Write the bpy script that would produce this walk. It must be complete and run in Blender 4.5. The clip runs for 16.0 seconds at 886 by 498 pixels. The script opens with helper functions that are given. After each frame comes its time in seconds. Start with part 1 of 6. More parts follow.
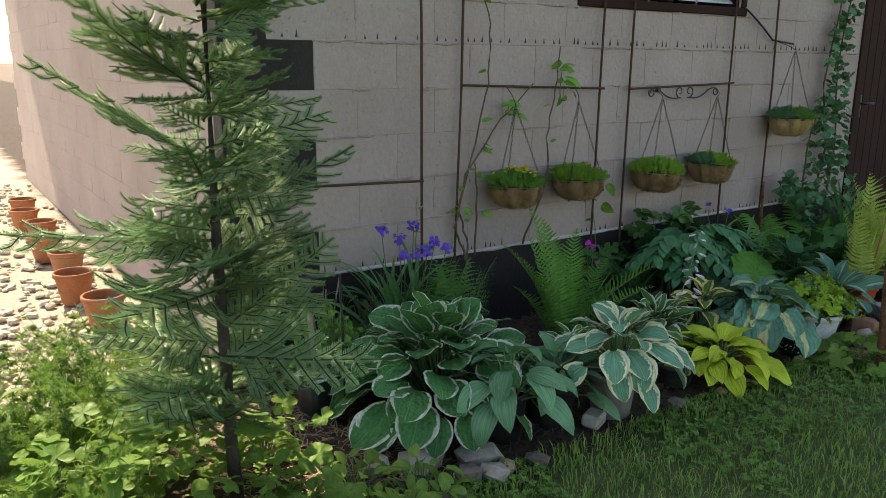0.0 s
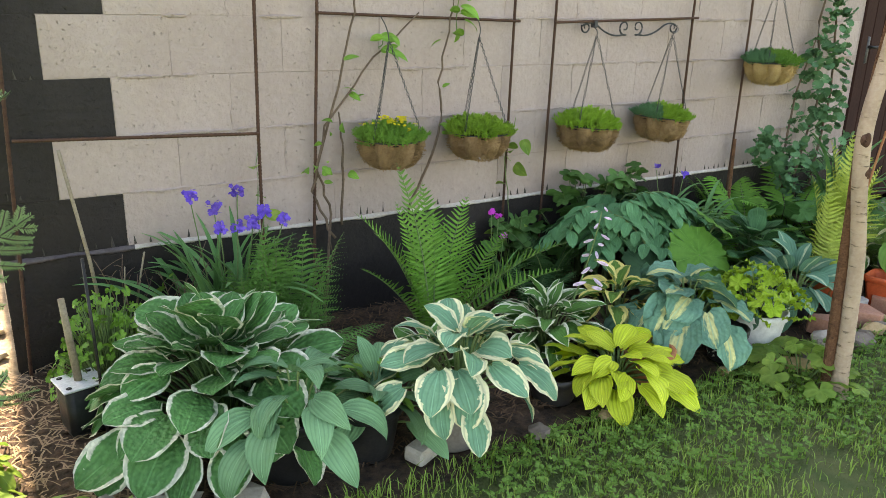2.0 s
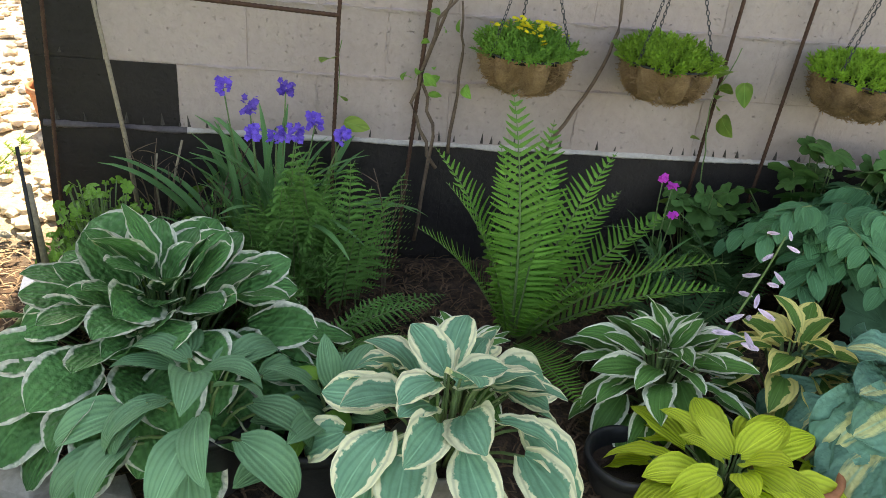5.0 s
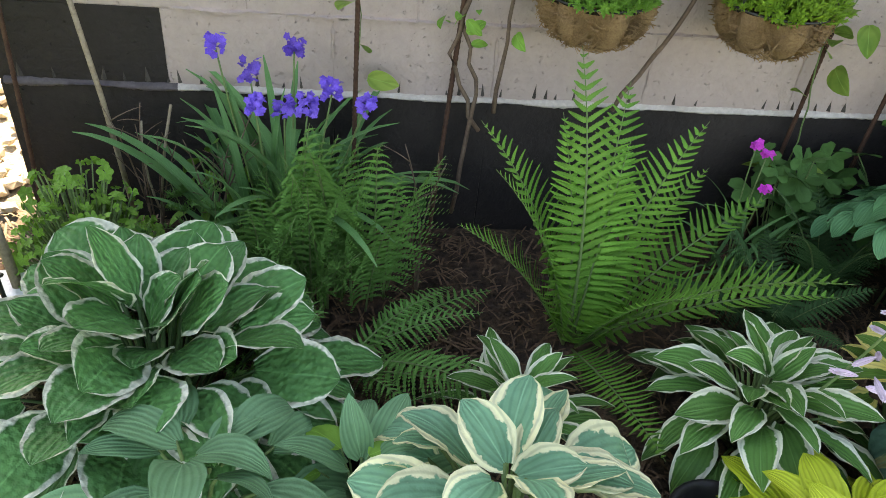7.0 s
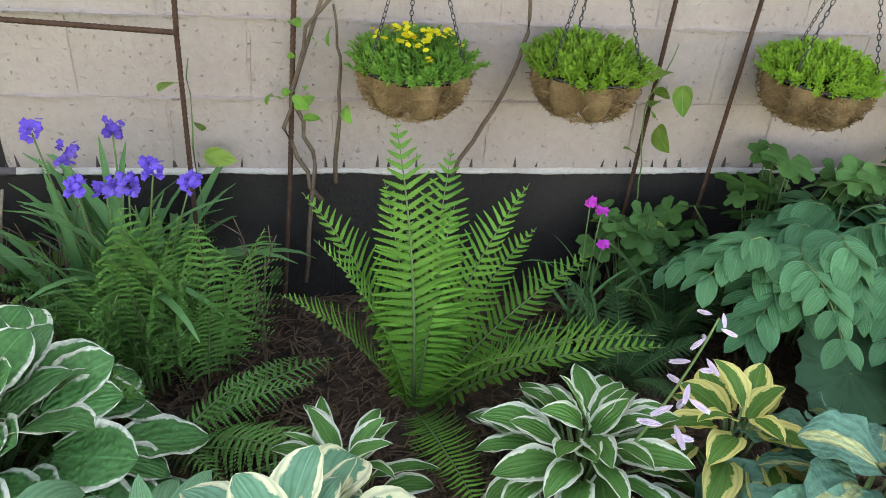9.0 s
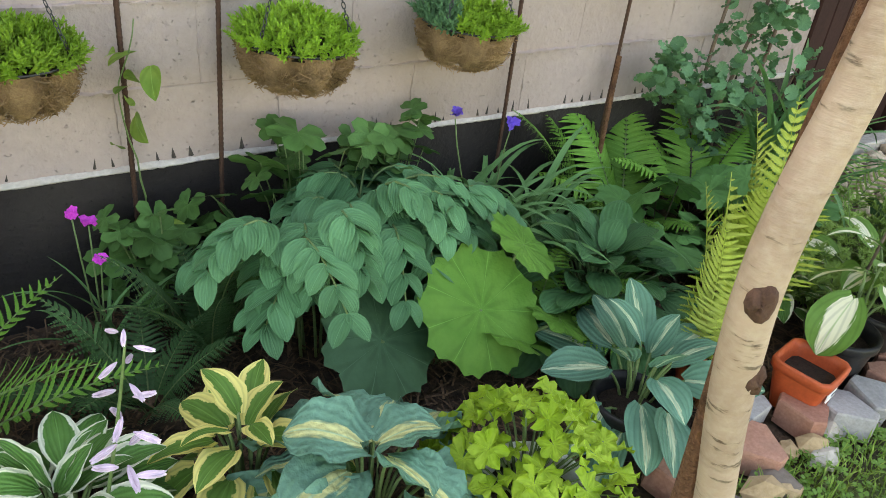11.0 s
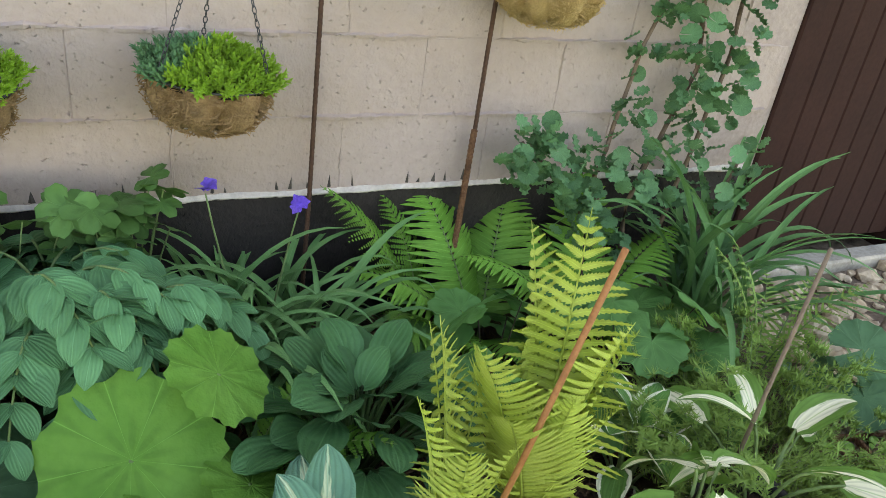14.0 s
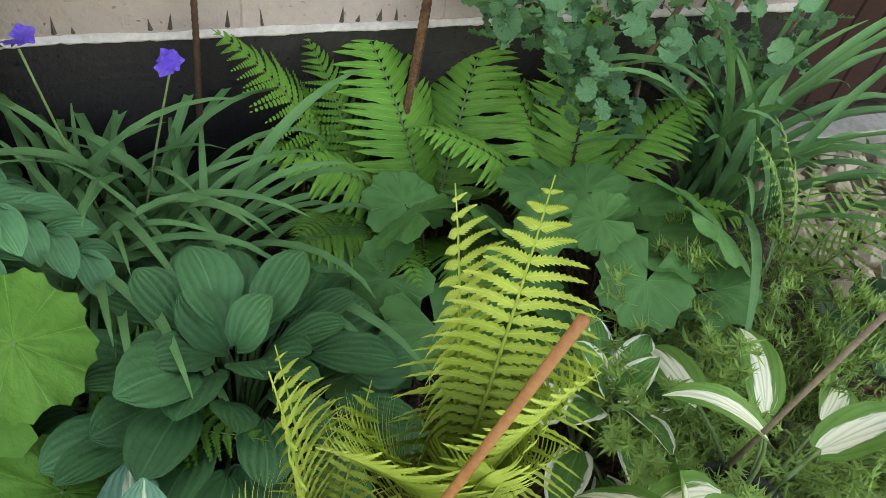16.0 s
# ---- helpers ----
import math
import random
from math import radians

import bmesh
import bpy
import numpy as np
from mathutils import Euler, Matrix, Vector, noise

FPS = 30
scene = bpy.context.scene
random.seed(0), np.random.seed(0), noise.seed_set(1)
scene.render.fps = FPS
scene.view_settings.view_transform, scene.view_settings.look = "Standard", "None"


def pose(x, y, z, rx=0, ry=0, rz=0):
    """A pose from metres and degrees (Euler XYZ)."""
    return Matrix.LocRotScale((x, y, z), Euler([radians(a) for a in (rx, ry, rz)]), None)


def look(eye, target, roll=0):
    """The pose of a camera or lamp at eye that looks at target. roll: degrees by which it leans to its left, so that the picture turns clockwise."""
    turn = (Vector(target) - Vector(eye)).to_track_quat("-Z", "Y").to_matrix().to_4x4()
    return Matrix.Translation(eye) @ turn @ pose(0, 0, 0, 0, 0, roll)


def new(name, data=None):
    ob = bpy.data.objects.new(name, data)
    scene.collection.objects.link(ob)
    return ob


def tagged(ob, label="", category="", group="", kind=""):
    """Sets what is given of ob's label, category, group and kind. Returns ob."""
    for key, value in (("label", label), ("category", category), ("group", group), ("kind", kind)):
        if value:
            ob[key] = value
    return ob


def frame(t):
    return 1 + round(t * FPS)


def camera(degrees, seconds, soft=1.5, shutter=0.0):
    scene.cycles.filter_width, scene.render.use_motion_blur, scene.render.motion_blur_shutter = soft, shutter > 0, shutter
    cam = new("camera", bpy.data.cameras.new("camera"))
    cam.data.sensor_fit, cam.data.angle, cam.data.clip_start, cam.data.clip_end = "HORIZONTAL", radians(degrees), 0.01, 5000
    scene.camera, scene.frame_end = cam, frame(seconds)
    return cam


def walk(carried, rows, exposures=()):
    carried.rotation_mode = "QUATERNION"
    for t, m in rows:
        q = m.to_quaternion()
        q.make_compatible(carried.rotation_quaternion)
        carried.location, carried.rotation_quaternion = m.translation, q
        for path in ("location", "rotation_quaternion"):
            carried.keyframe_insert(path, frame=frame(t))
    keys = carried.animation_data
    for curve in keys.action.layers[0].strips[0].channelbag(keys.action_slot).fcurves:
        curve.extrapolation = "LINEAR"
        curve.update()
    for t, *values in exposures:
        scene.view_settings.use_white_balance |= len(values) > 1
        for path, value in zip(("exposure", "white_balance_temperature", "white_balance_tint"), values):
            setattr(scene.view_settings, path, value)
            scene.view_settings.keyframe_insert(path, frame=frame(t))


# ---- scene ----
cam = camera(59.8, 16.0, 0.8)
PATH = [
    (0, (-0.995, -3.006, 1.312), (0.1, -1.399, 0.844), 0.4),
    (0.5, (-0.711, -3.038, 1.281), (0.389, -1.444, 0.779), -0.0),
    (1, (-0.438, -3.063, 1.282), (0.635, -1.465, 0.739), 0.3),
    (1.5, (-0.17, -2.937, 1.268), (0.915, -1.361, 0.685), 1.4),
    (2, (-0.004, -2.818, 1.283), (0.987, -1.197, 0.66), 1.4),
    (2.5, (0.183, -2.806, 1.321), (0.935, -1.027, 0.801), 4.3),
    (3, (0.291, -2.732, 1.33), (0.967, -0.954, 0.714), 4.9),
    (3.5, (0.388, -2.551, 1.342), (1.058, -0.804, 0.635), 7.4),
    (4, (0.509, -2.378, 1.337), (1.094, -0.639, 0.54), 6.2),
    (4.5, (0.687, -2.318, 1.314), (1.097, -0.529, 0.52), 6.6),
    (5, (0.898, -2.249, 1.277), (1.153, -0.515, 0.314), 6.3),
    (5.2, (0.993, -2.181, 1.277), (1.179, -0.476, 0.247), 5.2),
    (7.3, (0.875, -1.775, 1.318), (1.084, -0.211, 0.089), 6.0),
    (7.5, (0.885, -1.787, 1.324), (1.065, -0.201, 0.119), 5.5),
    (8, (0.916, -1.8, 1.339), (1.063, -0.168, 0.192), 4.2),
    (8.5, (1.032, -1.804, 1.35), (1.139, -0.168, 0.205), 2.1),
    (9, (1.171, -1.828, 1.357), (1.475, -0.179, 0.266), 4.8),
    (9.5, (1.277, -1.848, 1.354), (1.906, -0.264, 0.307), 6.8),
    (10, (1.393, -1.818, 1.337), (2.339, -0.406, 0.282), 7.3),
    (10.2, (1.458, -1.778, 1.329), (2.457, -0.413, 0.261), 8.0),
    (12.3, (2.072, -1.899, 1.258), (3.007, -0.433, 0.269), 4.2),
    (12.5, (2.138, -1.898, 1.253), (3.188, -0.508, 0.271), 6.1),
    (12.8, (2.273, -1.853, 1.266), (3.333, -0.458, 0.302), 8.0),
    (13, (2.346, -1.82, 1.296), (3.384, -0.399, 0.344), 8.0),
    (13.5, (2.471, -1.745, 1.242), (3.474, -0.298, 0.293), 9.0),
    (14, (2.636, -1.725, 1.255), (3.441, -0.166, 0.296), 8.5),
    (14.5, (2.798, -1.706, 1.286), (3.42, -0.094, 0.279), 7.8),
    (15, (2.879, -1.596, 1.298), (3.509, -0.048, 0.199), 8.6),
    (15.5, (2.928, -1.405, 1.265), (3.659, -0.013, 0.029), 11.1),
    (16, (3.0, -1.278, 1.212), (3.686, -0.067, -0.224), 13.4),
]
EXPOSURES = [(0, 1.0, 7900, 10), (0.5, 1.52, 8200, 11), (1.0, 1.9, 8900, 12), (1.5, 2.3, 9600, 13), (2.0, 2.28, 9600, 13), (2.5, 2.06, 9600, 13), (3.0, 2.04, 9400, 13), (4.5, 1.96, 9300, 13), (5.0, 1.95, 9300, 13), (7.5, 2.34, 9400, 13), (8.5, 2.4, 9500, 13), (9.5, 2.72, 9600, 13), (10, 2.7, 9900, 13), (12.5, 2.4, 10200, 13), (13.5, 2.5, 10000, 13), (16, 2.68, 10600, 12)]
walk(cam, [(t, look(eye, target, roll)) for t, eye, target, roll in PATH], EXPOSURES)

# ---- light ----
world = bpy.data.worlds.new("sky")
scene.world = world
world.use_nodes = True
wn = world.node_tree
sky = wn.nodes.new("ShaderNodeTexSky")
sky.sky_type, sky.sun_disc = "NISHITA", False
SUN_EL, SUN_AZ = radians(50), radians(-8)
sky.sun_elevation, sky.sun_rotation = SUN_EL, SUN_AZ
wn.links.new(sky.outputs[0], wn.nodes["Background"].inputs[0])
wn.nodes["Background"].inputs[1].default_value = 0.15
sun = new("sun", bpy.data.lights.new("sun", "SUN"))
sun.data.energy, sun.data.angle, sun.data.color = 5.0, radians(0.6), (1.0, 0.94, 0.84)
sdir = Vector((math.sin(SUN_AZ) * math.cos(SUN_EL), math.cos(SUN_AZ) * math.cos(SUN_EL), math.sin(SUN_EL)))
sun.matrix_world = look(sdir * 20, (0, 0, 0))


# ---- materials ----
def mat(name):
    m = bpy.data.materials.new(name)
    m.use_nodes = True
    t = m.node_tree
    return m, t, t.nodes["Principled BSDF"]


def nd(t, kind, **ins):
    n = t.nodes.new("ShaderNode" + kind)
    for k, v in ins.items():
        n.inputs[k.replace("_", " ")].default_value = v
    return n


def mixc(t, fac, a, b, mode="MIX"):
    n = t.nodes.new("ShaderNodeMix")
    n.data_type, n.blend_type = "RGBA", mode
    for s, v in ((n.inputs[0], fac), (n.inputs[6], a), (n.inputs[7], b)):
        if isinstance(v, bpy.types.NodeSocket):
            t.links.new(v, s)
        else:
            s.default_value = v if isinstance(v, float) else (*v, 1)
    return n.outputs[2]


def maths(t, op, a, b=0.0):
    n = t.nodes.new("ShaderNodeMath")
    n.operation = op
    for s, v in ((n.inputs[0], a), (n.inputs[1], b)):
        if isinstance(v, bpy.types.NodeSocket):
            t.links.new(v, s)
        else:
            s.default_value = v
    return n.outputs[0]


def ramp(t, v, lo, hi):
    n = nd(t, "MapRange")
    t.links.new(v, n.inputs[0])
    n.inputs[1].default_value, n.inputs[2].default_value = lo, hi
    return n.outputs[0]


def coord(t):
    return t.nodes.new("ShaderNodeNewGeometry").outputs["Position"]


def noise_of(t, scale, detail=4.0, rough=0.6, vec=None):
    n = nd(t, "TexNoise", Scale=scale, Detail=detail, Roughness=rough)
    t.links.new(vec or coord(t), n.inputs["Vector"])
    return n.outputs[0]


def bump(t, p, height, strength=0.3, dist=0.01):
    n = nd(t, "Bump", Strength=strength, Distance=dist)
    t.links.new(height, n.inputs["Height"])
    t.links.new(n.outputs[0], p.inputs["Normal"])


def surface(name, a, b, scale=8.0, rough=0.7, fine=80.0, bumps=0.3, metal=0.0, dirt=None, dist=0.004, grain=0.35, vary=0.16, pits=0.0):
    """Two colours mixed by noise at two scales, with fine relief."""
    m, t, p = mat(name)
    n1, n2 = noise_of(t, scale), noise_of(t, fine)
    c = mixc(t, ramp(t, n1, 0.35, 0.65), a, b)
    c = mixc(t, grain, c, mixc(t, ramp(t, n2, 0.3, 0.7), tuple(x * 0.7 for x in a), tuple(min(1, x * 1.25) for x in b)))
    if dirt:
        c = mixc(t, ramp(t, noise_of(t, scale * 0.35, 6.0), 0.55, 0.75), c, dirt)
    if pits:
        hole = ramp(t, noise_of(t, 75.0, 2.0, 0.5), 0.66, 0.72)
        c = mixc(t, maths(t, "MULTIPLY", hole, pits), c, tuple(x * 0.3 for x in a))
        n2 = maths(t, "SUBTRACT", maths(t, "ADD", n2, noise_of(t, fine * 0.4)), hole)
    rnd = t.nodes.new("ShaderNodeObjectInfo").outputs["Random"]
    hs = nd(t, "HueSaturation")
    t.links.new(c, hs.inputs["Color"])
    t.links.new(maths(t, "MULTIPLY_ADD", rnd, vary), hs.inputs["Value"])
    hs.inputs["Value"].links[0].from_node.inputs[2].default_value = 1 - vary / 2
    t.links.new(hs.outputs[0], p.inputs["Base Color"])
    p.inputs["Roughness"].default_value, p.inputs["Metallic"].default_value = rough, metal
    p.inputs["Specular IOR Level"].default_value = 0.3
    bump(t, p, n2, bumps, dist)
    return m


def leafmat(name, base, margin=None, mw=0.8, centre=None, cw=0.3, rough=0.5, light=None, spread=0.12, veins=22.0, through_=0.12, jag=0.28, ribs=0.35, pucker=0.0, dark=0.22):
    """A leaf: blade colour, margin or centre colour by the leaf's own across/along values, veins, some light passing through."""
    m, t, p = mat(name)
    at = t.nodes.new("ShaderNodeAttribute")
    at.attribute_name = "leaf"
    sep = t.nodes.new("ShaderNodeSeparateXYZ")
    t.links.new(at.outputs["Vector"], sep.inputs[0])
    u, v = sep.outputs[0], sep.outputs[1]
    au = maths(t, "ABSOLUTE", u)
    n = noise_of(t, 38.0, 3.0)
    c = mixc(t, ramp(t, noise_of(t, 9.0), 0.35, 0.65), base, light or tuple(min(1, x * 1.3 + 0.01) for x in base))
    jit = maths(t, "MULTIPLY", maths(t, "SUBTRACT", n, 0.5), jag)
    e = maths(t, "ADD", au, jit)
    if margin:
        c = mixc(t, ramp(t, e, mw, mw + 0.06), c, margin)
    if centre:
        comb = t.nodes.new("ShaderNodeCombineXYZ")
        t.links.new(maths(t, "MULTIPLY", u, 4.0), comb.inputs[0])
        t.links.new(maths(t, "MULTIPLY", v, 1.6), comb.inputs[1])
        t.links.new(sep.outputs[2], comb.inputs[2])
        st = noise_of(t, 1.3, 3.0, 0.6, comb.outputs[0])
        e2 = maths(t, "ADD", au, maths(t, "MULTIPLY", maths(t, "SUBTRACT", st, 0.5), 0.75))
        e2 = maths(t, "ADD", e2, maths(t, "MULTIPLY", v, cw * 0.5))
        c = mixc(t, ramp(t, e2, cw, cw + 0.1), centre, c)
    rib = maths(t, "SINE", maths(t, "ADD", maths(t, "MULTIPLY", au, veins), maths(t, "MULTIPLY", v, -9.0)))
    c = mixc(t, maths(t, "MULTIPLY", ramp(t, rib, 0.0, 1.0), dark), c, tuple(x * 0.4 for x in base))
    height = maths(t, "ADD", maths(t, "MULTIPLY", rib, 0.35), maths(t, "MULTIPLY", n, 3.0))
    # Creases between the puckers are also darkened in the colour, as painted shade.
    if pucker:
        cell = nd(t, "TexVoronoi", Scale=95.0)
        cell.feature = "SMOOTH_F1"
        t.links.new(coord(t), cell.inputs["Vector"])
        height = maths(t, "ADD", maths(t, "MULTIPLY", cell.outputs["Distance"], -2.6 * pucker), height)
        c = mixc(t, maths(t, "MULTIPLY", ramp(t, cell.outputs["Distance"], 0.35, 0.7), 0.3 * pucker), c, tuple(x * 0.35 for x in base))
    mid = ramp(t, au, 0.05, 0.015)
    c = mixc(t, maths(t, "MULTIPLY", mid, 0.5), c, tuple(min(1, x * 1.8 + 0.03) for x in base))
    rnd = t.nodes.new("ShaderNodeObjectInfo").outputs["Random"]
    hs = nd(t, "HueSaturation")
    t.links.new(c, hs.inputs["Color"])
    val = maths(t, "MULTIPLY_ADD", rnd, spread * 3)
    val.node.inputs[2].default_value = 1 - spread * 1.5
    t.links.new(val, hs.inputs["Value"])
    col = hs.outputs[0]
    t.links.new(col, p.inputs["Base Color"])
    p.inputs["Roughness"].default_value = rough
    p.inputs["Specular IOR Level"].default_value = 0.17
    bump(t, p, height, ribs, 0.003)
    tr = nd(t, "BsdfTranslucent")
    t.links.new(col, tr.inputs[0])
    mx = nd(t, "MixShader")
    mx.inputs[0].default_value = through_
    t.links.new(p.outputs[0], mx.inputs[1])
    t.links.new(tr.outputs[0], mx.inputs[2])
    t.links.new(mx.outputs[0], t.nodes["Material Output"].inputs[0])
    return m


M_PAINT = surface("cream_paint", (0.42, 0.328, 0.302), (0.478, 0.385, 0.357), 1.6, 0.8, 42, 0.95, dirt=(0.37, 0.285, 0.245), grain=0.16, dist=0.007, vary=0.05, pits=0.07)
M_JOINT = surface("painted_joint", (0.36, 0.28, 0.258), (0.44, 0.35, 0.325), 3, 0.85, 60, 0.6)
M_DARK = surface("dark_brown_paint", (0.02, 0.0165, 0.0165), (0.031, 0.025, 0.024), 5, 0.65, 50, 0.9, dirt=(0.05, 0.041, 0.037), pits=0.3, dist=0.006)
M_LIP = surface("chalky_lip_paint", (0.46, 0.40, 0.365), (0.58, 0.53, 0.49), 14, 0.8, 90, 0.6, dirt=(0.35, 0.31, 0.27))
M_MORTAR = surface("dark_mortar", (0.05, 0.043, 0.04), (0.1, 0.085, 0.075), 12, 0.9, 90, 0.5)
M_REBAR = surface("rusty_rebar", (0.06, 0.03, 0.022), (0.12, 0.062, 0.042), 30, 0.75, 220, 0.7, 0.2)
M_RUST = surface("bright_rust", (0.13, 0.055, 0.03), (0.27, 0.13, 0.07), 55, 0.9, 170, 1.0, dirt=(0.07, 0.032, 0.022), dist=0.012, grain=0.6)
M_IRON = surface("dark_iron", (0.05, 0.05, 0.055), (0.1, 0.1, 0.105), 40, 0.5, 200, 0.3, 0.7)
M_GALV = surface("white_coated_wire", (0.55, 0.56, 0.57), (0.72, 0.73, 0.74), 20, 0.4, 120, 0.1, 0.2)
M_RUBBLE = surface("brown_rubble", (0.40, 0.27, 0.17), (0.68, 0.55, 0.41), 16, 0.9, 60, 0.6, dirt=(0.24, 0.16, 0.1))
M_COIR = surface("coir_fibre", (0.25, 0.145, 0.072), (0.44, 0.275, 0.145), 26, 0.95, 240, 1.0, dirt=(0.10, 0.06, 0.033), dist=0.01)
M_COIRN = surface("pale_coir_fibre", (0.42, 0.27, 0.11), (0.58, 0.4, 0.19), 25, 0.95, 260, 1.0, dist=0.008)
M_BLACKP = surface("black_plastic", (0.012, 0.012, 0.013), (0.025, 0.025, 0.026), 10, 0.4, 90, 0.15, dirt=(0.07, 0.06, 0.05))
M_TERRA = surface("terracotta", (0.36, 0.13, 0.06), (0.46, 0.19, 0.09), 9, 0.8, 90, 0.3, dirt=(0.3, 0.2, 0.14))
M_ORANGE = surface("orange_plastic", (0.52, 0.085, 0.03), (0.62, 0.12, 0.045), 6, 0.45, 70, 0.1, dirt=(0.33, 0.1, 0.06))
M_GREYPOT = surface("grey_brown_pot", (0.2, 0.175, 0.155), (0.28, 0.25, 0.22), 12, 0.8, 90, 0.4, dirt=(0.12, 0.1, 0.09))
M_WHITE = surface("white_plastic", (0.72, 0.72, 0.72), (0.8, 0.8, 0.8), 8, 0.45, 60, 0.1, dirt=(0.5, 0.48, 0.44))
M_LABEL = surface("white_label", (0.8, 0.8, 0.8), (0.85, 0.85, 0.85), 8, 0.5, 60, 0.05)
M_INK = surface("dark_print", (0.05, 0.06, 0.09), (0.07, 0.08, 0.11), 8, 0.6, 60, 0.05)
M_SOIL = surface("potting_soil", (0.022, 0.014, 0.01), (0.055, 0.035, 0.024), 40, 0.95, 180, 1.0, dist=0.01)
def bark_mat():
    m, t, p = mat("pale_peeled_bark")
    sc = nd(t, "Mapping")
    sc.inputs["Scale"].default_value = (1.0, 1.0, 5.5)
    t.links.new(coord(t), sc.inputs[0])
    band = noise_of(t, 14.0, 5.0, 0.6, sc.outputs[0])
    fine = noise_of(t, 90.0, 4.0)
    c = mixc(t, ramp(t, noise_of(t, 7.0), 0.35, 0.65), (0.36, 0.25, 0.185), (0.48, 0.345, 0.255))
    c = mixc(t, maths(t, "MULTIPLY", ramp(t, band, 0.52, 0.7), 0.5), c, (0.27, 0.18, 0.115))
    c = mixc(t, ramp(t, band, 0.6, 0.66), c, (0.11, 0.07, 0.045))
    c = mixc(t, maths(t, "MULTIPLY", ramp(t, fine, 0.4, 0.7), 0.35), c, (0.55, 0.45, 0.34))
    t.links.new(c, p.inputs["Base Color"])
    p.inputs["Roughness"].default_value = 0.8
    bump(t, p, maths(t, "ADD", band, maths(t, "MULTIPLY", fine, 0.3)), 0.7, 0.006)
    return m


M_BARK = bark_mat()
M_SCAR = surface("dark_knot", (0.05, 0.025, 0.018), (0.13, 0.066, 0.045), 40, 0.9, 120, 1.0)
M_TRUNK = surface("fir_bark", (0.045, 0.036, 0.028), (0.085, 0.068, 0.05), 20, 0.9, 120, 0.9)
M_STICK = surface("weathered_stick", (0.26, 0.2, 0.14), (0.38, 0.31, 0.22), 30, 0.8, 120, 0.5)
M_REDSTICK = surface("reddish_stick", (0.30, 0.11, 0.04), (0.42, 0.18, 0.07), 20, 0.6, 120, 0.3)
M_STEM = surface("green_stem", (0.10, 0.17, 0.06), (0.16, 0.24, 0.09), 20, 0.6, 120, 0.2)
M_DSTEM = surface("dark_stem", (0.035, 0.022, 0.018), (0.06, 0.04, 0.03), 20, 0.6, 120, 0.2)
# Copy of green_stem with the shade under hosta leaves put into its colour.
M_GSTEM = surface("shade_tinted_stem", (0.035, 0.085, 0.03), (0.06, 0.125, 0.04), 20, 0.6, 120, 0.2)
M_VINE = surface("woody_vine", (0.10, 0.065, 0.05), (0.2, 0.14, 0.1), 20, 0.8, 120, 0.5)
M_STONE = surface("pale_stone", (0.33, 0.29, 0.24), (0.5, 0.45, 0.39), 9, 0.85, 60, 0.6, dirt=(0.22, 0.18, 0.14))
M_PALEGRAVEL = surface("pale_gravel", (0.5, 0.43, 0.33), (0.68, 0.6, 0.48), 9, 0.9, 60, 0.5)
M_PAVER = surface("grey_concrete_paver", (0.30, 0.29, 0.28), (0.40, 0.385, 0.37), 9, 0.85, 110, 0.5, dirt=(0.2, 0.19, 0.17))
M_REDPAVER = surface("red_concrete_paver", (0.36, 0.16, 0.11), (0.47, 0.24, 0.17), 9, 0.85, 110, 0.5, dirt=(0.25, 0.15, 0.11))
M_WOOD = surface("sawn_wood", (0.42, 0.28, 0.16), (0.54, 0.39, 0.24), 9, 0.7, 90, 0.4)
M_WOODD = surface("grey_wood_side", (0.16, 0.11, 0.085), (0.23, 0.17, 0.13), 12, 0.8, 90, 0.5)
M_DOOR = surface("dark_brown_door_paint", (0.026, 0.0085, 0.006), (0.038, 0.0125, 0.009), 4, 0.85, 60, 0.25)
M_BLIND = surface("white_slat", (0.66, 0.67, 0.68), (0.75, 0.76, 0.76), 5, 0.5, 60, 0.1)
M_STRAW = surface("mulch_straw", (0.22, 0.145, 0.09), (0.38, 0.28, 0.19), 30, 0.95, 150, 0.5)
M_DKSTRAW = surface("dark_mulch", (0.075, 0.042, 0.027), (0.19, 0.12, 0.075), 30, 0.95, 150, 0.5)

L_SIEB = leafmat("dark_green_white_edge", (0.075, 0.23, 0.07), (0.85, 0.86, 0.7), 0.8, rough=0.45, ribs=0.8, pucker=1.0, jag=0.36)
L_GREY = leafmat("grey_green_leaf", (0.135, 0.29, 0.145), rough=0.5, ribs=0.5, dark=0.3)
L_PAT = leafmat("blue_green_cream_edge", (0.135, 0.31, 0.185), (0.82, 0.79, 0.5), 0.64, rough=0.5, jag=0.75, ribs=0.6, dark=0.3, pucker=0.3)
L_LIME = leafmat("chartreuse_leaf", (0.47, 0.58, 0.04), light=(0.58, 0.66, 0.07), rough=0.5, ribs=0.6, dark=0.35)
L_VAR = leafmat("green_white_edge_narrow", (0.075, 0.2, 0.045), (0.78, 0.8, 0.62), 0.7, jag=0.55, ribs=0.6)
L_YVAR = leafmat("green_yellow_edge", (0.085, 0.19, 0.035), (0.76, 0.66, 0.22), 0.5, jag=0.7)
L_BLUE = leafmat("blue_leaf_yellow_heart", (0.115, 0.27, 0.185), centre=(0.66, 0.66, 0.3), cw=0.24, rough=0.5, ribs=0.8, pucker=0.6)
L_STRIPE = leafmat("blue_green_cream_streak", (0.09, 0.225, 0.15), centre=(0.5, 0.58, 0.38), cw=0.1, ribs=0.6, dark=0.3, rough=0.55)
L_DKH = leafmat("deep_green_leaf", (0.04, 0.135, 0.048), rough=0.42, veins=20, ribs=0.5, dark=0.17)
